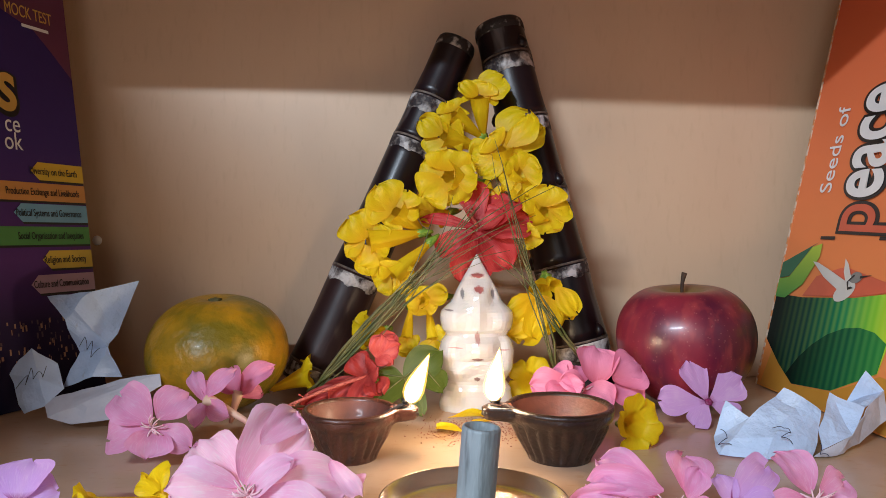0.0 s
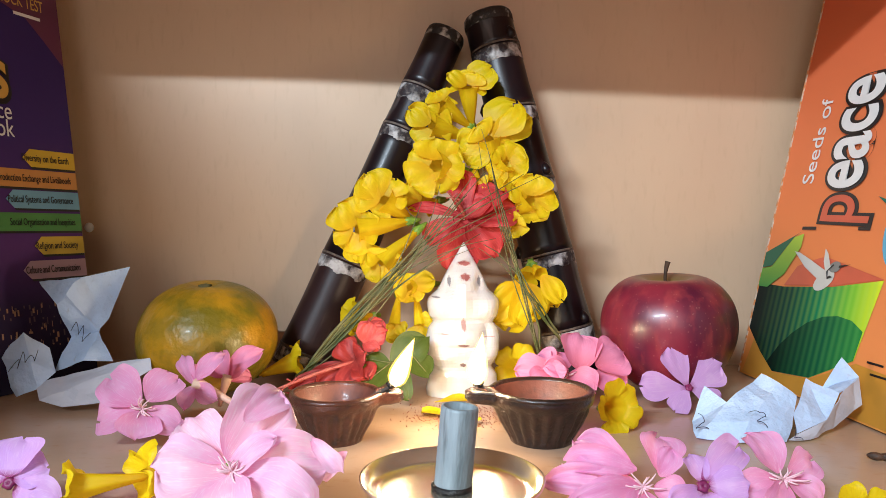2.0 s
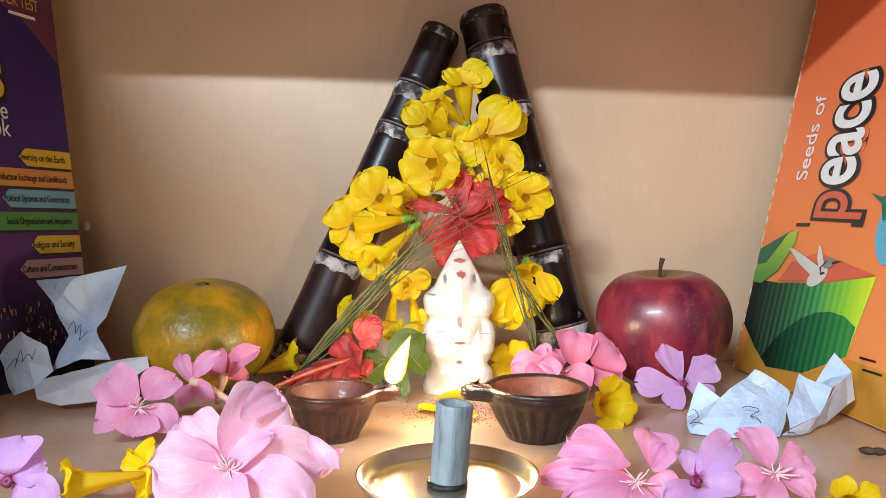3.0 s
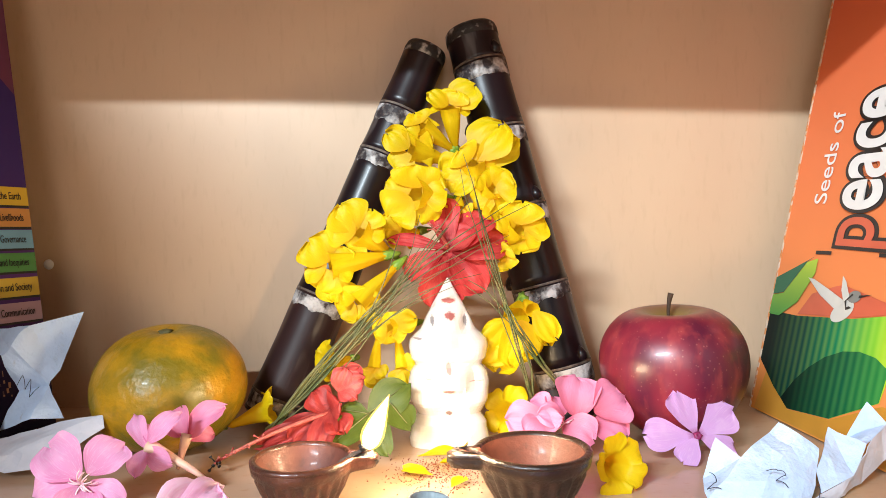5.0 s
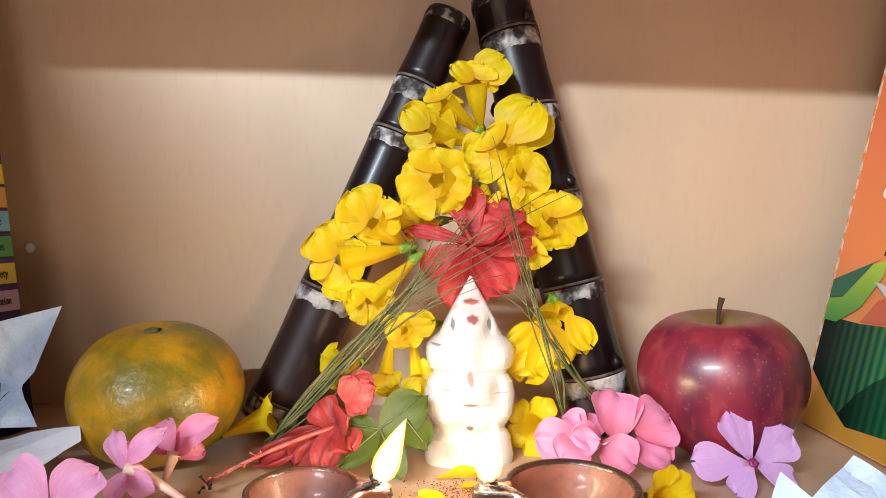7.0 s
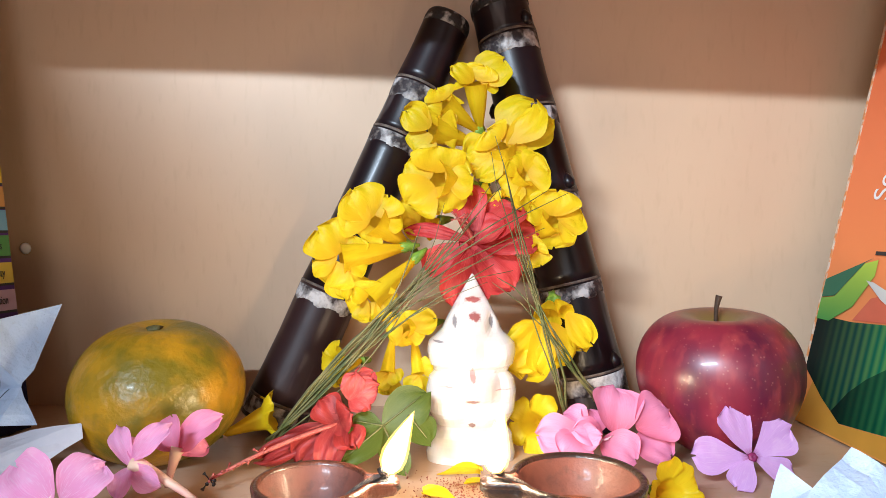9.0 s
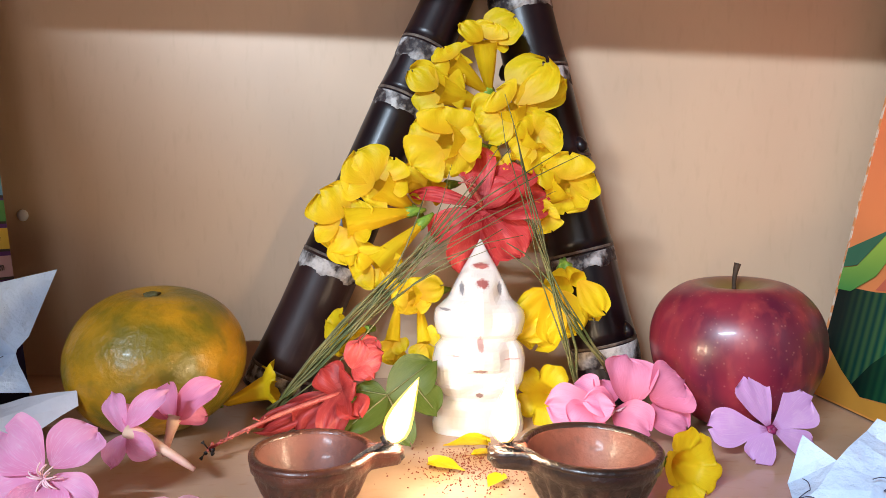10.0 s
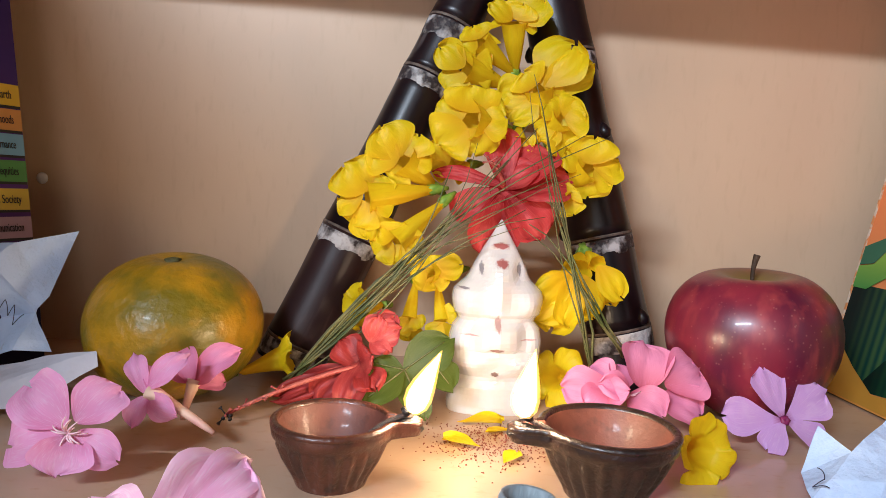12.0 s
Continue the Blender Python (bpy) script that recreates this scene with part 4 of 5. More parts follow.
bloom("oleander_flower", (-0.0560, 0.2000, 0.0250), [((-2.0, 0.0, 3.0), (11.0, 12.0, 21.0), 21.7), ((-2.0, 0.0, 2.0), (-19.0, 10.0, 14.0), 16.4), ((-2.0, 0.0, -1.0), (-23.0, -4.0, 2.0), 20.1), ((-1.0, 0.0, -2.0), (0.0, -12.0, -11.0), 20.3), ((1.0, 0.0, 0.0), (27.0, 4.0, 2.0), 19.6), ((1.0, 0.0, -1.0), (24.0, -10.0, -8.0), 19.8), ((3.0, 0.0, 14.0), (12.0, 18.0, 20.0), 10.8), ((-1.0, 0.0, -2.0), (11.0, 0.0, 10.0), 9.2)], PALE, "large pale pink oleander flower with streaked petals", PK, 4, 16, 0.22, 0.35, 0.14)
bloom("oleander_flower", (0.0780, 0.3720, 0.0170), [((-7.0, 0.0, 0.0), (-29.0, 0.0, 2.0), 18.9), ((-7.0, 0.0, 3.0), (-17.0, 6.0, 10.0), 16.8), ((-3.0, 0.0, 2.0), (-3.0, 10.0, 11.0), 14.6), ((6.0, 0.0, 2.0), (8.0, 10.0, 22.0), 23.1), ((15.0, 0.0, 4.0), (32.0, 6.0, 12.0), 24.6), ((13.0, 0.0, -1.0), (31.0, -4.0, -5.0), 19.2), ((-1.0, 0.0, -1.0), (13.0, -8.0, -6.0), 18.9), ((-9.0, 0.0, 0.0), (-18.0, -8.0, -5.0), 18.6), ((-10.0, 0.0, 0.0), (-3.0, -8.0, 4.0), 11.7), ((0.0, 0.0, 2.0), (-13.0, -6.0, 6.0), 12.7)], ROSE, "pink double oleander flower beside the apple", PK, 7, 6, 0.3, 0.35, 0.16)
bloom("oleander_flower", (0.0750, 0.2260, 0.0110), [((-3.0, 0.0, 4.0), (-21.0, 12.0, 13.0), 13.3), ((-2.0, 0.0, 5.0), (-25.0, 4.0, 8.0), 10.6), ((-2.0, 0.0, 1.0), (-32.0, -2.0, 3.0), 10.3), ((6.0, 0.0, 4.0), (10.0, 12.0, 15.0), 15.5), ((6.0, 0.0, 3.0), (11.0, 2.0, 12.0), 8.4), ((-1.0, 0.0, -1.0), (-25.0, -12.0, -2.0), 12.3), ((1.0, 0.0, -2.0), (-4.0, -14.0, -7.0), 13.7), ((4.0, 0.0, -1.0), (14.0, -4.0, -2.0), 10.8)], PINK, "pink oleander flower lying open near the shelf front", PK, 10, 18, 0.35, 0.5, 0.2)
bloom("oleander_flower", (0.1240, 0.2280, 0.0130), [((-2.0, 0.0, 1.0), (-7.0, 10.0, 13.0), 14.9), ((2.0, 0.0, 1.0), (15.0, 6.0, 5.0), 12.0), ((2.0, 0.0, -1.0), (12.0, -6.0, -6.0), 11.7), ((-2.0, 0.0, -1.0), (-17.0, -4.0, -3.0), 11.2), ((0.0, 0.0, -2.0), (-9.0, -12.0, -10.0), 12.4)], PINK, "pink oleander flower with pale strands near crumpled paper", PK, 11, 18, 0.3, 0.4, 0.14)
bloom("periwinkle_flower", (0.1410, 0.3620, 0.0120), [((0.0, 0.0, 0.0), (-9.0, 4.0, 21.0), 16.8), ((0.0, 0.0, 0.0), (20.0, 6.0, 12.0), 18.2), ((0.0, 0.0, 0.0), (17.0, -4.0, -8.0), 14.2), ((0.0, 0.0, 0.0), (-10.0, -8.0, -10.5), 13.1), ((0.0, 0.0, 0.0), (-26.0, -2.0, 2.0), 16.1)], MAUVE, "mauve periwinkle flower with a dark pink eye", MV, 12, 0, 0.05, 0.06, 0.04, 0.78, neck=1.6)
bloom("periwinkle_flower", (0.0940, 0.2220, 0.0120), [((0.0, 0.0, 2.0), (18.0, 12.0, 11.0), 12.7), ((0.0, 0.0, 1.0), (-2.0, 6.0, 9.0), 9.7), ((2.0, 0.0, 0.0), (15.0, -2.0, 2.0), 12.2), ((0.0, 0.0, -1.0), (-13.0, -10.0, -3.0), 10.4), ((1.0, 0.0, -2.0), (2.0, -12.0, -7.0), 11.7)], MAUVE, "mauve periwinkle flower between two pink flowers", MV, 13, 0, 0.2, 0.25, 0.1, 0.72)
bloom("periwinkle_flower", (-0.1360, 0.2220, 0.0120), [((0.0, 0.0, 2.0), (-1.0, 8.0, 13.0), 19.8), ((1.0, 0.0, 1.0), (10.0, 4.0, 4.0), 15.5), ((1.0, 0.0, -1.0), (18.0, -8.0, -3.0), 13.6), ((-3.0, 0.0, 0.0), (-12.0, 4.0, 8.0), 16.0)], MAUVE, "mauve periwinkle flower at the shelf's side", MV, 14, 0, 0.2, 0.25, 0.06, 0.70)
bloom("fallen_petal", (-0.0320, 0.2080, 0.0280), [((-2.0, 0.0, 4.0), (8.0, -4.0, -5.0), 6.2), ((9.0, 0.0, 0.0), (0.0, 4.0, -10.0), 6.5)], PALE, "curled pale fallen petals by the metal dish", "fallen petals", 15, 0, 0.4, 0.3, category="petal")


# ---- offerings before the statuette ----
def crumbs():
    rnd = random.Random(21)
    verts, faces = [], []
    for _ in range(900):
        x, y = rnd.gauss(0.018, 0.013), rnd.gauss(0.352, 0.012)
        s = rnd.uniform(0.0001, 0.00036)
        b = len(verts)
        z = s * 0.5 + max(0, 0.002 - 0.12 * math.hypot(x - 0.018, y - 0.355)) * rnd.random()
        for c in ((-s, -s, 0), (s, -s, 0), (s, s, 0), (-s, s, 0), (0, 0, s * 1.5)):
            verts.append((x + c[0], y + c[1], z + c[2]))
        faces += [(b, b + 1, b + 4), (b + 1, b + 2, b + 4), (b + 2, b + 3, b + 4), (b + 3, b, b + 4), (b + 3, b + 2, b + 1, b)]
    ob = new("red_powder", mesh_from("red_powder", verts, faces, KUM, False))
    tagged(ob, "scattered grains of red powder before the statuette", "powder", kind="stuff")
    for i, (x, y, rz, l) in enumerate(((0.004, 0.368, 10, 0.020), (0.012, 0.341, 150, 0.016), (0.020, 0.326, 60, 0.012), (0.027, 0.362, 200, 0.012))):
        me = petal("yellow_petal", l, l * 0.6, YELLOW, 0.2, 0.1, 0.12, 0.6, 0, 50 + i)
        o = new("yellow_petal", me)
        o.matrix_basis = pose(x, y, 0.0022, 0, 0, rz)
        tagged(o, "single fallen yellow petal lying on the shelf", "petal", "fallen yellow petals")
    seed_me = revolve("seed", [(0.0004, -0.0035), (0.0014, -0.002), (0.0018, 0), (0.0014, 0.002), (0.0004, 0.0035)], mat("seed_husk", (0.09, 0.04, 0.02), (0.04, 0.02, 0.012), 300, 0.6, 0.3), 10)
    for x, y, rz in ((0.197, 0.283, 80), (0.193, 0.284, 60), (0.170, 0.352, 20)):
        o = new("seed", seed_me)
        o.matrix_basis = pose(x, y, 0.0018, 90, 0, rz)
        tagged(o, "small brown husk lying on the shelf", "seed", "brown husks")


crumbs()


# ---- crumpled paper ----
def crumpled(label, verts, faces, seed, strokes):
    th = tagged(new("crumpled_paper"), label, "paper", "crumpled papers")
    o = Vector(verts[0])
    o.z = 0
    th.matrix_basis = Matrix.Translation(o)
    for nm, fs, mt in (("sheet", faces[0], PAPER), ("folded_flap", faces[1], PAPER_BACK)):
        bm = bmesh.new()
        vs = [bm.verts.new(Vector(v) - o) for v in verts]
        for f in fs:
            bm.faces.new([vs[i] for i in f])
        bmesh.ops.delete(bm, geom=[v for v in bm.verts if not v.link_faces], context="VERTS")
        bmesh.ops.triangulate(bm, faces=bm.faces[:])
        bmesh.ops.subdivide_edges(bm, edges=bm.edges[:], cuts=3, use_grid_fill=True)
        bm.normal_update()
        for v in bm.verts:
            k = noise.noise(v.co * 95 + Vector((seed, 0, 0))) * 0.0024 + abs(noise.noise(v.co * 60 + Vector((0, seed, 0)))) * 0.0010
            v.co += v.normal * k
            v.co.z = max(v.co.z, 0.0008)
        me = bm_mesh(nm, bm, mt)
        ob = part(nm, me, th)
        so = ob.modifiers.new("thickness", "SOLIDIFY")
        so.thickness = 0.0003
    for a, b, sag in strokes:
        a, b = Vector(a) - o, Vector(b) - o
        part("pen_stroke", tube("pen_stroke", bend(a, b, sag, 6), [0.00017] * 7, INK, 5), th, None, "dark pen stroke")


crumpled("crumpled pale blue note paper ball with pen scribbles", [(0.137, 0.33, 0.021), (0.143, 0.318, 0.016), (0.133, 0.312, 0.008), (0.126, 0.31, 0.001), (0.129, 0.324, 0.005), (0.166, 0.332, 0.027), (0.17, 0.322, 0.025), (0.176, 0.318, 0.019), (0.173, 0.312, 0.013), (0.166, 0.306, 0.001), (0.148, 0.306, 0.01), (0.144, 0.304, 0.001), (0.187, 0.33, 0.025), (0.189, 0.314, 0.009), (0.171, 0.308, 0.004), (0.209, 0.338, 0.034), (0.216, 0.334, 0.025), (0.215, 0.33, 0.012), (0.196, 0.32, 0.003), (0.179, 0.31, 0.001), (0.168, 0.308, 0.001), (0.198, 0.336, 0.018), (0.199, 0.322, 0.019)], ([(0, 1, 2, 4), (4, 2, 3), (1, 5, 10, 2), (2, 10, 11, 3), (5, 6, 10), (6, 7, 8, 10), (10, 8, 9, 11), (12, 13, 14, 8), (21, 22, 13, 12), (15, 16, 22, 21)], [(16, 17, 18, 22), (22, 18, 13), (13, 18, 19, 14), (14, 19, 20)]), 3, [((0.147, 0.304, 0.015), (0.152, 0.304, 0.015), (0.0005, -0.0002, 0.0008)), ((0.152, 0.304, 0.015), (0.155, 0.304, 0.013), (0.0005, -0.0002, 0.0008)), ((0.155, 0.304, 0.013), (0.151, 0.304, 0.011), (0.0005, -0.0002, 0.0008)), ((0.151, 0.304, 0.011), (0.156, 0.304, 0.008), (0.0005, -0.0002, 0.0008)), ((0.126, 0.309, 0.013), (0.129, 0.309, 0.009), (0.0005, -0.0002, 0.0008)), ((0.129, 0.309, 0.009), (0.125, 0.309, 0.006), (0.0005, -0.0002, 0.0008)), ((0.125, 0.309, 0.006), (0.131, 0.309, 0.006), (0.0005, -0.0002, 0.0008)), ((0.169, 0.305, 0.008), (0.169, 0.305, 0.003), (0.0005, -0.0002, 0.0008)), ((0.169, 0.305, 0.003), (0.173, 0.305, 0.002), (0.0005, -0.0002, 0.0008))])
crumpled("crumpled white note paper twisted upright with handwriting", [(-0.225, 0.395, 0.064), (-0.194, 0.383, 0.068), (-0.174, 0.398, 0.073), (-0.181, 0.386, 0.044), (-0.184, 0.38, 0.038), (-0.201, 0.384, 0.034), (-0.206, 0.378, 0.053), (-0.2, 0.376, 0.059), (-0.172, 0.372, 0.023), (-0.185, 0.366, 0.024), (-0.204, 0.372, 0.017), (-0.222, 0.374, 0.038), (-0.231, 0.368, 0.025), (-0.222, 0.366, 0.004), (-0.207, 0.36, 0.01), (-0.2, 0.366, 0.018), (-0.208, 0.374, 0.029), (-0.211, 0.362, 0.024), (-0.209, 0.362, 0.012), (-0.191, 0.366, 0.018), (-0.148, 0.362, 0.027), (-0.146, 0.358, 0.022), (-0.17, 0.352, 0.005), (-0.188, 0.35, 0.003), (-0.201, 0.352, 0.006), (-0.185, 0.354, 0.013)], ([(0, 1, 7, 6), (1, 2, 3, 7), (7, 3, 4), (6, 7, 4, 5), (5, 4, 9, 10), (4, 8, 9), (11, 16, 17, 12), (12, 17, 14, 13), (16, 15, 14, 17)], [(18, 19, 25, 24), (19, 20, 21, 25), (25, 21, 22), (25, 22, 23, 24)]), 7, [((-0.222, 0.36, 0.019), (-0.216, 0.36, 0.026), (0.0005, -0.0003, 0.0009)), ((-0.216, 0.36, 0.026), (-0.217, 0.36, 0.021), (0.0005, -0.0003, 0.0009)), ((-0.217, 0.36, 0.021), (-0.214, 0.36, 0.03), (0.0005, -0.0003, 0.0009)), ((-0.214, 0.36, 0.03), (-0.213, 0.36, 0.024), (0.0005, -0.0003, 0.0009)), ((-0.213, 0.36, 0.024), (-0.21, 0.36, 0.028), (0.0005, -0.0003, 0.0009)), ((-0.21, 0.36, 0.028), (-0.208, 0.36, 0.025), (0.0005, -0.0003, 0.0009)), ((-0.208, 0.36, 0.025), (-0.206, 0.36, 0.031), (0.0005, -0.0003, 0.0009)), ((-0.196, 0.374, 0.039), (-0.193, 0.374, 0.044), (0.0005, -0.0003, 0.0009)), ((-0.193, 0.374, 0.044), (-0.192, 0.374, 0.037), (0.0005, -0.0003, 0.0009)), ((-0.192, 0.374, 0.037), (-0.189, 0.374, 0.042), (0.0005, -0.0003, 0.0009)), ((-0.189, 0.374, 0.042), (-0.19, 0.374, 0.033), (0.0005, -0.0003, 0.0009)), ((-0.19, 0.374, 0.033), (-0.185, 0.374, 0.038), (0.0005, -0.0003, 0.0009))])


# ---- books ----
def face_text(th, words, x, y, size, material, rot=0.0, lift=0.0006, squeeze=1.0, align="LEFT", name="lettering", bold=0.0):
    cu = bpy.data.curves.new(name, "FONT")
    cu.body, cu.size, cu.align_x, cu.extrude, cu.offset = words, size, align, 0.00008, bold
    tmp = bpy.data.objects.new(name, cu)
    scene.collection.objects.link(tmp)
    dg = bpy.context.evaluated_depsgraph_get()
    me = bpy.data.meshes.new_from_object(tmp.evaluated_get(dg))
    bpy.data.objects.remove(tmp)
    me.materials.clear()
    me.materials.append(material)
    return part(name, me, th, Matrix.Translation((x, y, lift)) @ Matrix.Rotation(radians(rot), 4, "Z") @ Matrix.Diagonal((squeeze, 1, 1, 1)))


def flat(th, name, pts, material, lift=0.0004, label=""):
    """A printed flat shape on a cover, outlined by a few corners."""
    me = mesh_from(name, [(x, y, lift) for x, y in pts], [tuple(range(len(pts)))], material, False)
    return part(name, me, th, None, label)


def oval(cx, cy, rx, ry, rot=0, n=20):
    c, s = math.cos(radians(rot)), math.sin(radians(rot))
    return [(cx + rx * math.cos(6.2832 * k / n) * c - ry * math.sin(6.2832 * k / n) * s, cy + rx * math.cos(6.2832 * k / n) * s + ry * math.sin(6.2832 * k / n) * c) for k in range(n)]


def book(label, m, x0, x1, h, thick, cover):
    th = tagged(new("book"), label, "book", "books")
    th.matrix_basis = m
    part("front_cover", box("front_cover", x0, x1, 0.0, h, -0.0006, 0.0, cover), th)
    part("pages", box("pages", x0 + 0.001, x1 - 0.001, 0.0008, h - 0.001, -thick + 0.0006, -0.0006, PAGES), th, None, "cream page block")
    part("back_cover", box("back_cover", x0, x1, 0.0, h, -thick, -thick + 0.0006, cover), th)
    return th


def gradient(name, stops, axis, lo, hi, stripes=None):
    """Printed colour run along a cover, with optional light stripes."""
    m = mat(name, (0.5, 0.5, 0.5), None, 30, 0.45, 0.0, spec=0.12)
    nt = m.node_tree
    p = nt.nodes["Principled BSDF"]
    sep = nt.nodes.new("ShaderNodeSeparateXYZ")
    nt.links.new(tex_coord(nt), sep.inputs[0])
    mr = nt.nodes.new("ShaderNodeMapRange")
    mr.inputs[1].default_value, mr.inputs[2].default_value = lo, hi
    nt.links.new(sep.outputs[axis], mr.inputs[0])
    cr = nt.nodes.new("ShaderNodeValToRGB")
    while len(cr.color_ramp.elements) < len(stops):
        cr.color_ramp.elements.new(0.5)
    for e, (pos, c) in zip(cr.color_ramp.elements, stops):
        e.position, e.color = pos, (*c, 1)
    nt.links.new(mr.outputs[0], cr.inputs[0])
    col = cr.outputs[0]
    if stripes:
        w = nt.nodes.new("ShaderNodeTexWave")
        w.inputs["Scale"].default_value = stripes[1]
        nt.links.new(tex_coord(nt), w.inputs["Vector"])
        mx = nt.nodes.new("ShaderNodeMath")
        mx.operation = "MULTIPLY"
        nt.links.new(w.outputs[0], mx.inputs[0])
        nt.links.new(mr.outputs[0], mx.inputs[1])
        half = nt.nodes.new("ShaderNodeMath")
        half.operation = "MULTIPLY"
        half.inputs[1].default_value = 0.42
        nt.links.new(mx.outputs[0], half.inputs[0])
        mx = half
        col = ramp_mix(nt, mx.outputs[0], col, stripes[0])
    nt.links.new(col, p.inputs["Base Color"])
    return m


def frame_of(origin, x, y):
    x, y = Vector(x).normalized(), Vector(y)
    y = (y - x * y.dot(x)).normalized()
    z = x.cross(y)
    m = Matrix((x, y, z)).transposed().to_4x4()
    m.translation = origin
    return m


def orange_book():
    cover = gradient("orange_cover", [(0, (0.66, 0.28, 0.06)), (0.12, (0.74, 0.26, 0.08)), (0.55, (0.74, 0.20, 0.075)), (1, (0.62, 0.11, 0.045))], 1, 0.0, 0.28)
    th = book("orange picture book with a green box and bird, leaning", frame_of((0.2115, 0.459, 0.001), (0.06, -1, 0), (0.210, 0, 0.98)), 0.0, 0.21, 0.275, 0.010, cover)
    part("worn_edge", box("worn_edge", -0.0008, 0.0006, 0.0, 0.275, -0.0010, 0.0004, mat("worn_board", (0.62, 0.50, 0.38), (0.60, 0.24, 0.08), 160, 0.8, 0.3, lohi=(0.45, 0.55))), th, None, "worn pale board edge")
    green = gradient("green_box_print", [(0, (0.0005, 0.008, 0.008)), (0.30, (0.001, 0.045, 0.036)), (0.60, (0.006, 0.20, 0.085)), (0.82, (0.18, 0.50, 0.035)), (1, (0.62, 0.76, 0.02))], 0, 0.008, 0.115, ((0.38, 0.64, 0.07), 55))
    sand = plain("ochre_print", (0.55, 0.26, 0.03))
    coral = plain("coral_print", (0.62, 0.12, 0.06))
    lime = gradient("lime_tube_print", [(0, (0.02, 0.20, 0.05)), (1, (0.42, 0.55, 0.06))], 1, 0.055, 0.1)
    grey = plain("grey_print", (0.6, 0.6, 0.57))
    blue = plain("blue_print", (0.015, 0.03, 0.22))
    sky = plain("light_blue_print", (0.12, 0.42, 0.62))
    teal = plain("teal_print", (0.01, 0.14, 0.10))
    flat(th, "printed_ground", [(0.004, 0.001), (0.207, 0.001), (0.207, 0.030), (0.15, 0.026), (0.11, 0.028), (0.075, 0.012), (0.038, 0.008), (0.010, 0.026)], sand, 0.0002)
    flat(th, "printed_box", [(0.0012, 0.031), (0.020, 0.018), (0.038, 0.0085), (0.075, 0.0125), (0.108, 0.029), (0.1165, 0.073), (0.077, 0.066), (0.030, 0.062), (0.0012, 0.062)], green, 0.0004, "striped green box")
    flat(th, "printed_hill", [(0.030, 0.013), (0.038, 0.0087), (0.075, 0.0127), (0.1078, 0.029), (0.110, 0.045), (0.100, 0.0495), (0.088, 0.0505), (0.0756, 0.0485), (0.062, 0.043), (0.050, 0.035), (0.040, 0.026)], gradient("hill_print", [(0, (0.001, 0.010, 0.008)), (0.6, (0.004, 0.085, 0.04)), (1, (0.03, 0.24, 0.05))], 0, 0.035, 0.112, ((0.10, 0.36, 0.08), 55)), 0.0006)
    flat(th, "printed_box_inside", [(0.030, 0.063), (0.040, 0.076), (0.060, 0.082), (0.066, 0.083), (0.1166, 0.0735), (0.077, 0.0665)], coral, 0.0006, "coral box inside")
    flat(th, "printed_tube", [(0.0012, 0.060), (0.012, 0.060), (0.028, 0.070), (0.0395, 0.088), (0.0395, 0.0965), (0.030, 0.094), (0.012, 0.074), (0.0012, 0.072)], lime, 0.0009, "bright green tube")
    flat(th, "printed_tube", [(0.0012, 0.0725), (0.012, 0.0745), (0.030, 0.0945), (0.036, 0.0975), (0.018, 0.0900), (0.0012, 0.0830)], plain("deep_green_print", (0.008, 0.12, 0.06)), 0.0008, "dark green lid edge")
    flat(th, "printed_bird_body", oval(0.0690, 0.0690, 0.0095, 0.0050, 30), grey, 0.0010, "white bird")
    flat(th, "printed_bird_head", oval(0.0765, 0.0775, 0.0052, 0.0032, 10), plain("slate_print", (0.22, 0.22, 0.21)), 0.0011)
    flat(th, "printed_bird_beak", [(0.080, 0.0785), (0.0895, 0.0797), (0.080, 0.0770)], BLACK, 0.0012)
    flat(th, "printed_bird_wing", [(0.0640, 0.0690), (0.0480, 0.0760), (0.0344, 0.0850), (0.0400, 0.0845), (0.0540, 0.0800), (0.0700, 0.0745)], grey, 0.0012)
    flat(th, "printed_bird_wing", [(0.0690, 0.0740), (0.0655, 0.0800), (0.0645, 0.0880), (0.0680, 0.0850), (0.0730, 0.0770)], grey, 0.0012)
    flat(th, "printed_bird_stripe", [(0.0700, 0.0745), (0.0720, 0.0700), (0.0765, 0.0715), (0.0740, 0.0722), (0.0722, 0.0715), (0.0715, 0.0750), (0.0760, 0.0785), (0.0750, 0.0790)], BLACK, 0.0014)
    face_text(th, "Seeds of", 0.0355, 0.128, 0.0165, WHITE, 88, 0.0008, 0.98)
    face_text(th, "p", 0.0800, 0.1015, 0.062, BLACK, 88, 0.0006, 0.62, bold=0.0034)
    face_text(th, "p", 0.0800, 0.1015, 0.062, coral, 88, 0.0009, 0.62, bold=0.0004)
    face_text(th, "eace", 0.0800, 0.1225, 0.062, BLACK, 88, 0.0011, 0.60, bold=0.0042)
    face_text(th, "eace", 0.0800, 0.1225, 0.062, WHITE, 88, 0.0016, 0.60, bold=0.0012)
    for x0, x1 in ((0.036, 0.050), (0.088, 0.098)):
        flat(th, "printed_bar", [(x0, 0.0990), (x1, 0.0990), (x1, 0.1010), (x0, 0.1010)], BLACK, 0.0008)
    flat(th, "printed_oval", oval(0.113, 0.148, 0.010, 0.0075, 75), WHITE, 0.0006)
    flat(th, "printed_oval", oval(0.114, 0.148, 0.0085, 0.0055, 75), blue, 0.0008, "blue printed oval")
    flat(th, "printed_bird_body", oval(0.118, 0.095, 0.009, 0.016, 10), sky, 0.0006, "light blue bird")
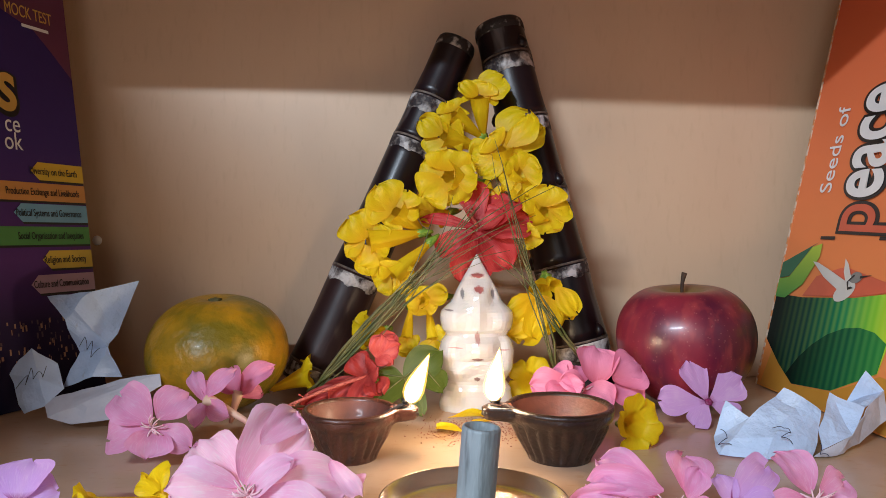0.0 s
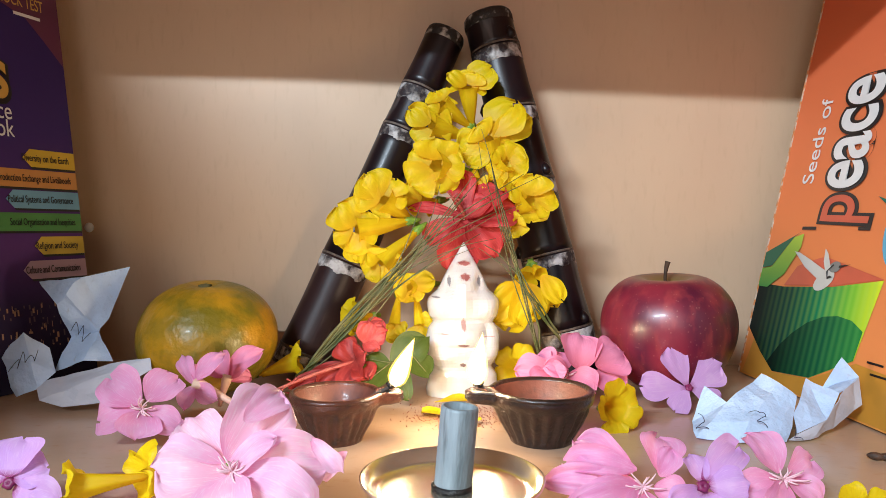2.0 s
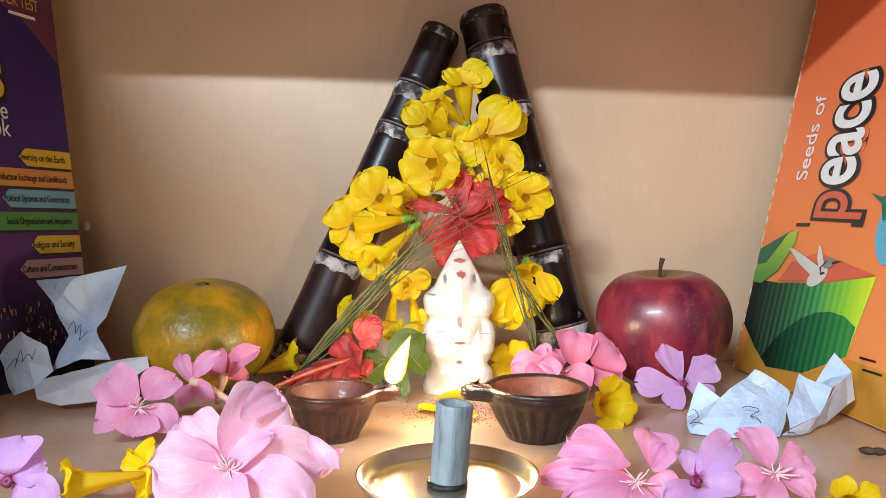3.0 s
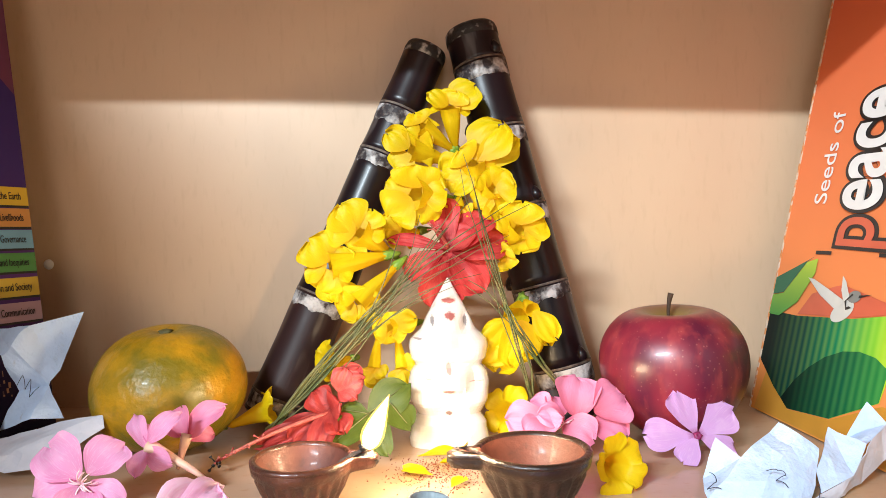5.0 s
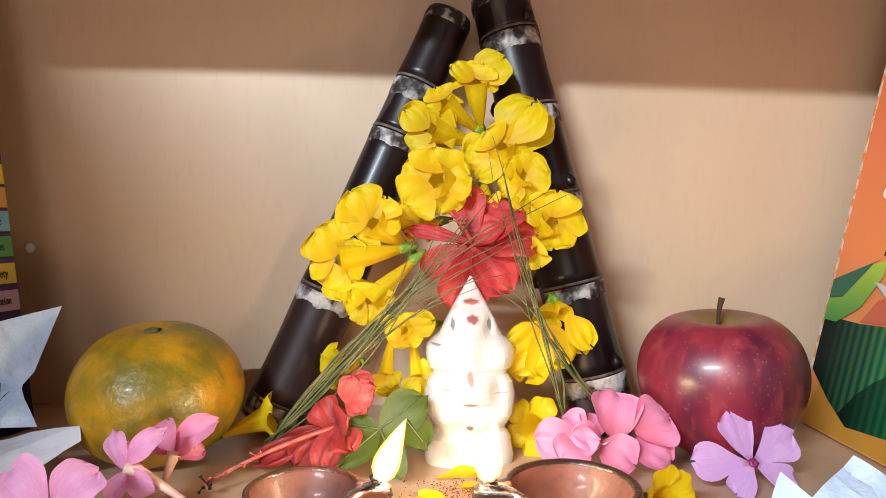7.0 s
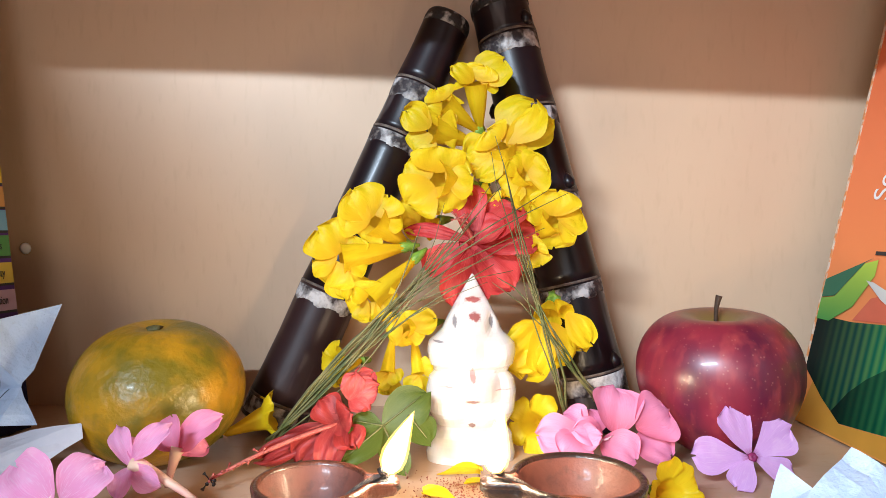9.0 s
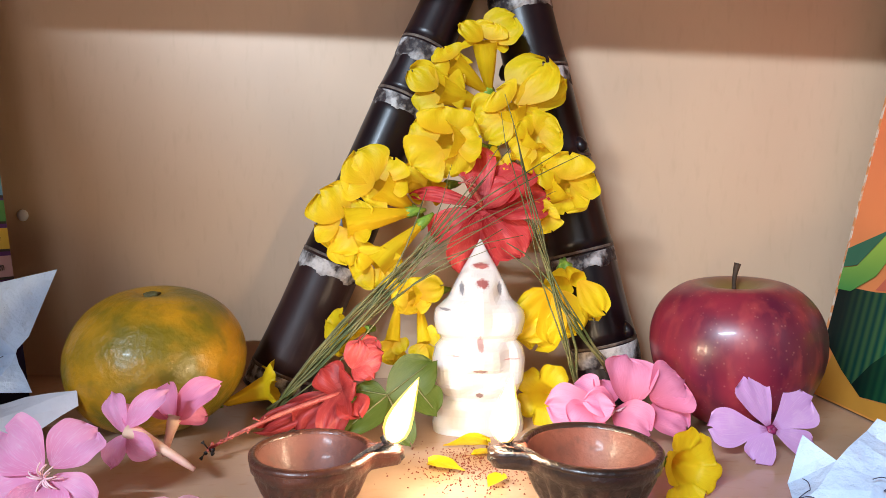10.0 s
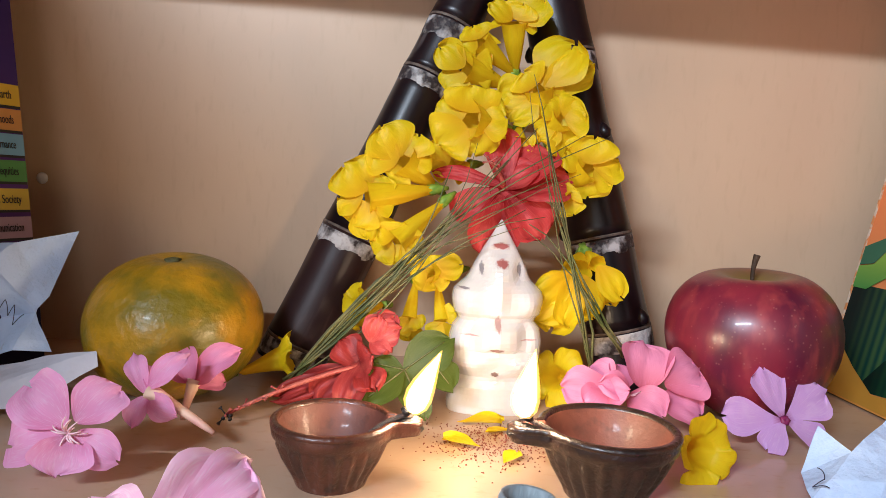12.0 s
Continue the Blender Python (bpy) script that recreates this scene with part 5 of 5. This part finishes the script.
    flat(th, "printed_bird_head", [(0.098, 0.118), (0.108, 0.115), (0.120, 0.122), (0.126, 0.108), (0.112, 0.102), (0.108, 0.112)], teal, 0.0008)
    flat(th, "printed_leaf", [(0.082, 0.222), (0.098, 0.228), (0.12, 0.227), (0.10, 0.224)], BLACK, 0.0006)
    for i, (x0, y0, l) in enumerate(((0.118, 0.030, 0.012), (0.122, 0.0245, 0.014))):
        flat(th, "writing_bar", [(x0, y0), (x0 + l, y0), (x0 + l, y0 + 0.0011), (x0, y0 + 0.0011)], BLACK, 0.0006)


orange_book()


def purple_book():
    cover = gradient("purple_cover", [(0, (0.010, 0.009, 0.028)), (0.17, (0.030, 0.018, 0.06)), (0.3, (0.095, 0.036, 0.16)), (0.55, (0.050, 0.028, 0.145)), (1, (0.030, 0.017, 0.09))], 1, 0.0, 0.28)
    th = book("purple textbook with coloured topic tabs, leaning on the side panel", frame_of((-0.2135, 0.440, 0.001), (0.0265, 0.065, 0), (-0.15, 0, 0.98)), -0.112, 0.0, 0.285, 0.010, cover)
    gold = plain("gold_print", (0.60, 0.36, 0.07))
    flat(th, "printed_corner", [(-0.0003, 0.200), (-0.0003, 0.2845), (-0.1115, 0.2845), (-0.1115, 0.252), (-0.06, 0.240), (-0.024, 0.2259), (-0.0125, 0.2139)], plain("plum_print", (0.11, 0.025, 0.07)), 0.0003, "plum corner of the cover")
    face_text(th, "MOCK TEST", -0.011, 0.2325, 0.0105, gold, 0, 0.0007, 0.55, "RIGHT")
    flat(th, "writing_bar", [(-0.032, 0.2265), (-0.014, 0.2265), (-0.014, 0.2285), (-0.032, 0.2285)], WHITE, 0.0006)
    face_text(th, "s", -0.0395, 0.172, 0.046, BLACK, 0, 0.0005, 0.7, "RIGHT", bold=0.003)
    face_text(th, "s", -0.0402, 0.173, 0.046, gold, 0, 0.0010, 0.7, "RIGHT", bold=0.0008)
    face_text(th, "ce", -0.040, 0.1600, 0.015, WHITE, 0, 0.0007, 0.72, "RIGHT")
    face_text(th, "ok", -0.040, 0.1495, 0.015, WHITE, 0, 0.0007, 0.72, "RIGHT")
    tabs = (("Diversity on the Earth", 0.1378, -0.0315, (0.62, 0.42, 0.02)), ("Production Exchange and Livelihoods", 0.1250, -0.080, (0.55, 0.26, 0.06)),
            ("Political Systems and Governance", 0.1122, -0.045, (0.16, 0.36, 0.52)), ("Social Organisation and Inequities", 0.0985, -0.080, (0.07, 0.25, 0.06)),
            ("Religion and Society", 0.0840, -0.030, (0.58, 0.42, 0.04)), ("Culture and Communication", 0.0695, -0.039, (0.45, 0.30, 0.36)))
    for words, y, x, c in tabs:
        flat(th, "topic_tab_shadow", [(0 - 0.0004, y - 0.0068), (x + 0.001, y - 0.0068), (x - 0.004, y), (0 - 0.0004, y)], BLACK, 0.0003)
        flat(th, "topic_tab", [(-0.0004, y - 0.0055), (x, y - 0.0055), (x - 0.005, y), (x, y + 0.0055), (-0.0004, y + 0.0055)], plain("tab_print", c), 0.0006, "coloured topic tab")
        face_text(th, words, -0.005, y - 0.002, 0.0062, BLACK, 0, 0.0009, 0.52 if len(words) > 24 else 0.58, "RIGHT")
    rnd = random.Random(5)
    glow = plain("city_lights_print", (0.42, 0.22, 0.12))
    dim = plain("dusk_print", (0.09, 0.05, 0.06))
    for k in range(150):
        x, y = -rnd.uniform(0.005, 0.108), 0.022 + rnd.random() * 0.026
        w, hh = rnd.uniform(0.0004, 0.0014), rnd.uniform(0.0008, 0.0036)
        flat(th, "printed_tower", [(x, y), (x + w, y), (x + w, y + hh), (x, y + hh)], glow, 0.0004 + 0.0001 * (k % 3)) if k % 2 else flat(th, "printed_tower", [(x, y), (x + w, y), (x + w, y + hh), (x, y + hh)], dim, 0.0003)


purple_book()
tagged(part("wall_mark", revolve("wall_mark", [(0.0035, 0), (0.003, 0.0008), (0.001, 0.0012)], WHITE, 12), None, facing((-0.2420, 0.4870, 0.0950), (0, -1, 0))), "small whitish smear of putty on the back panel", "smear")
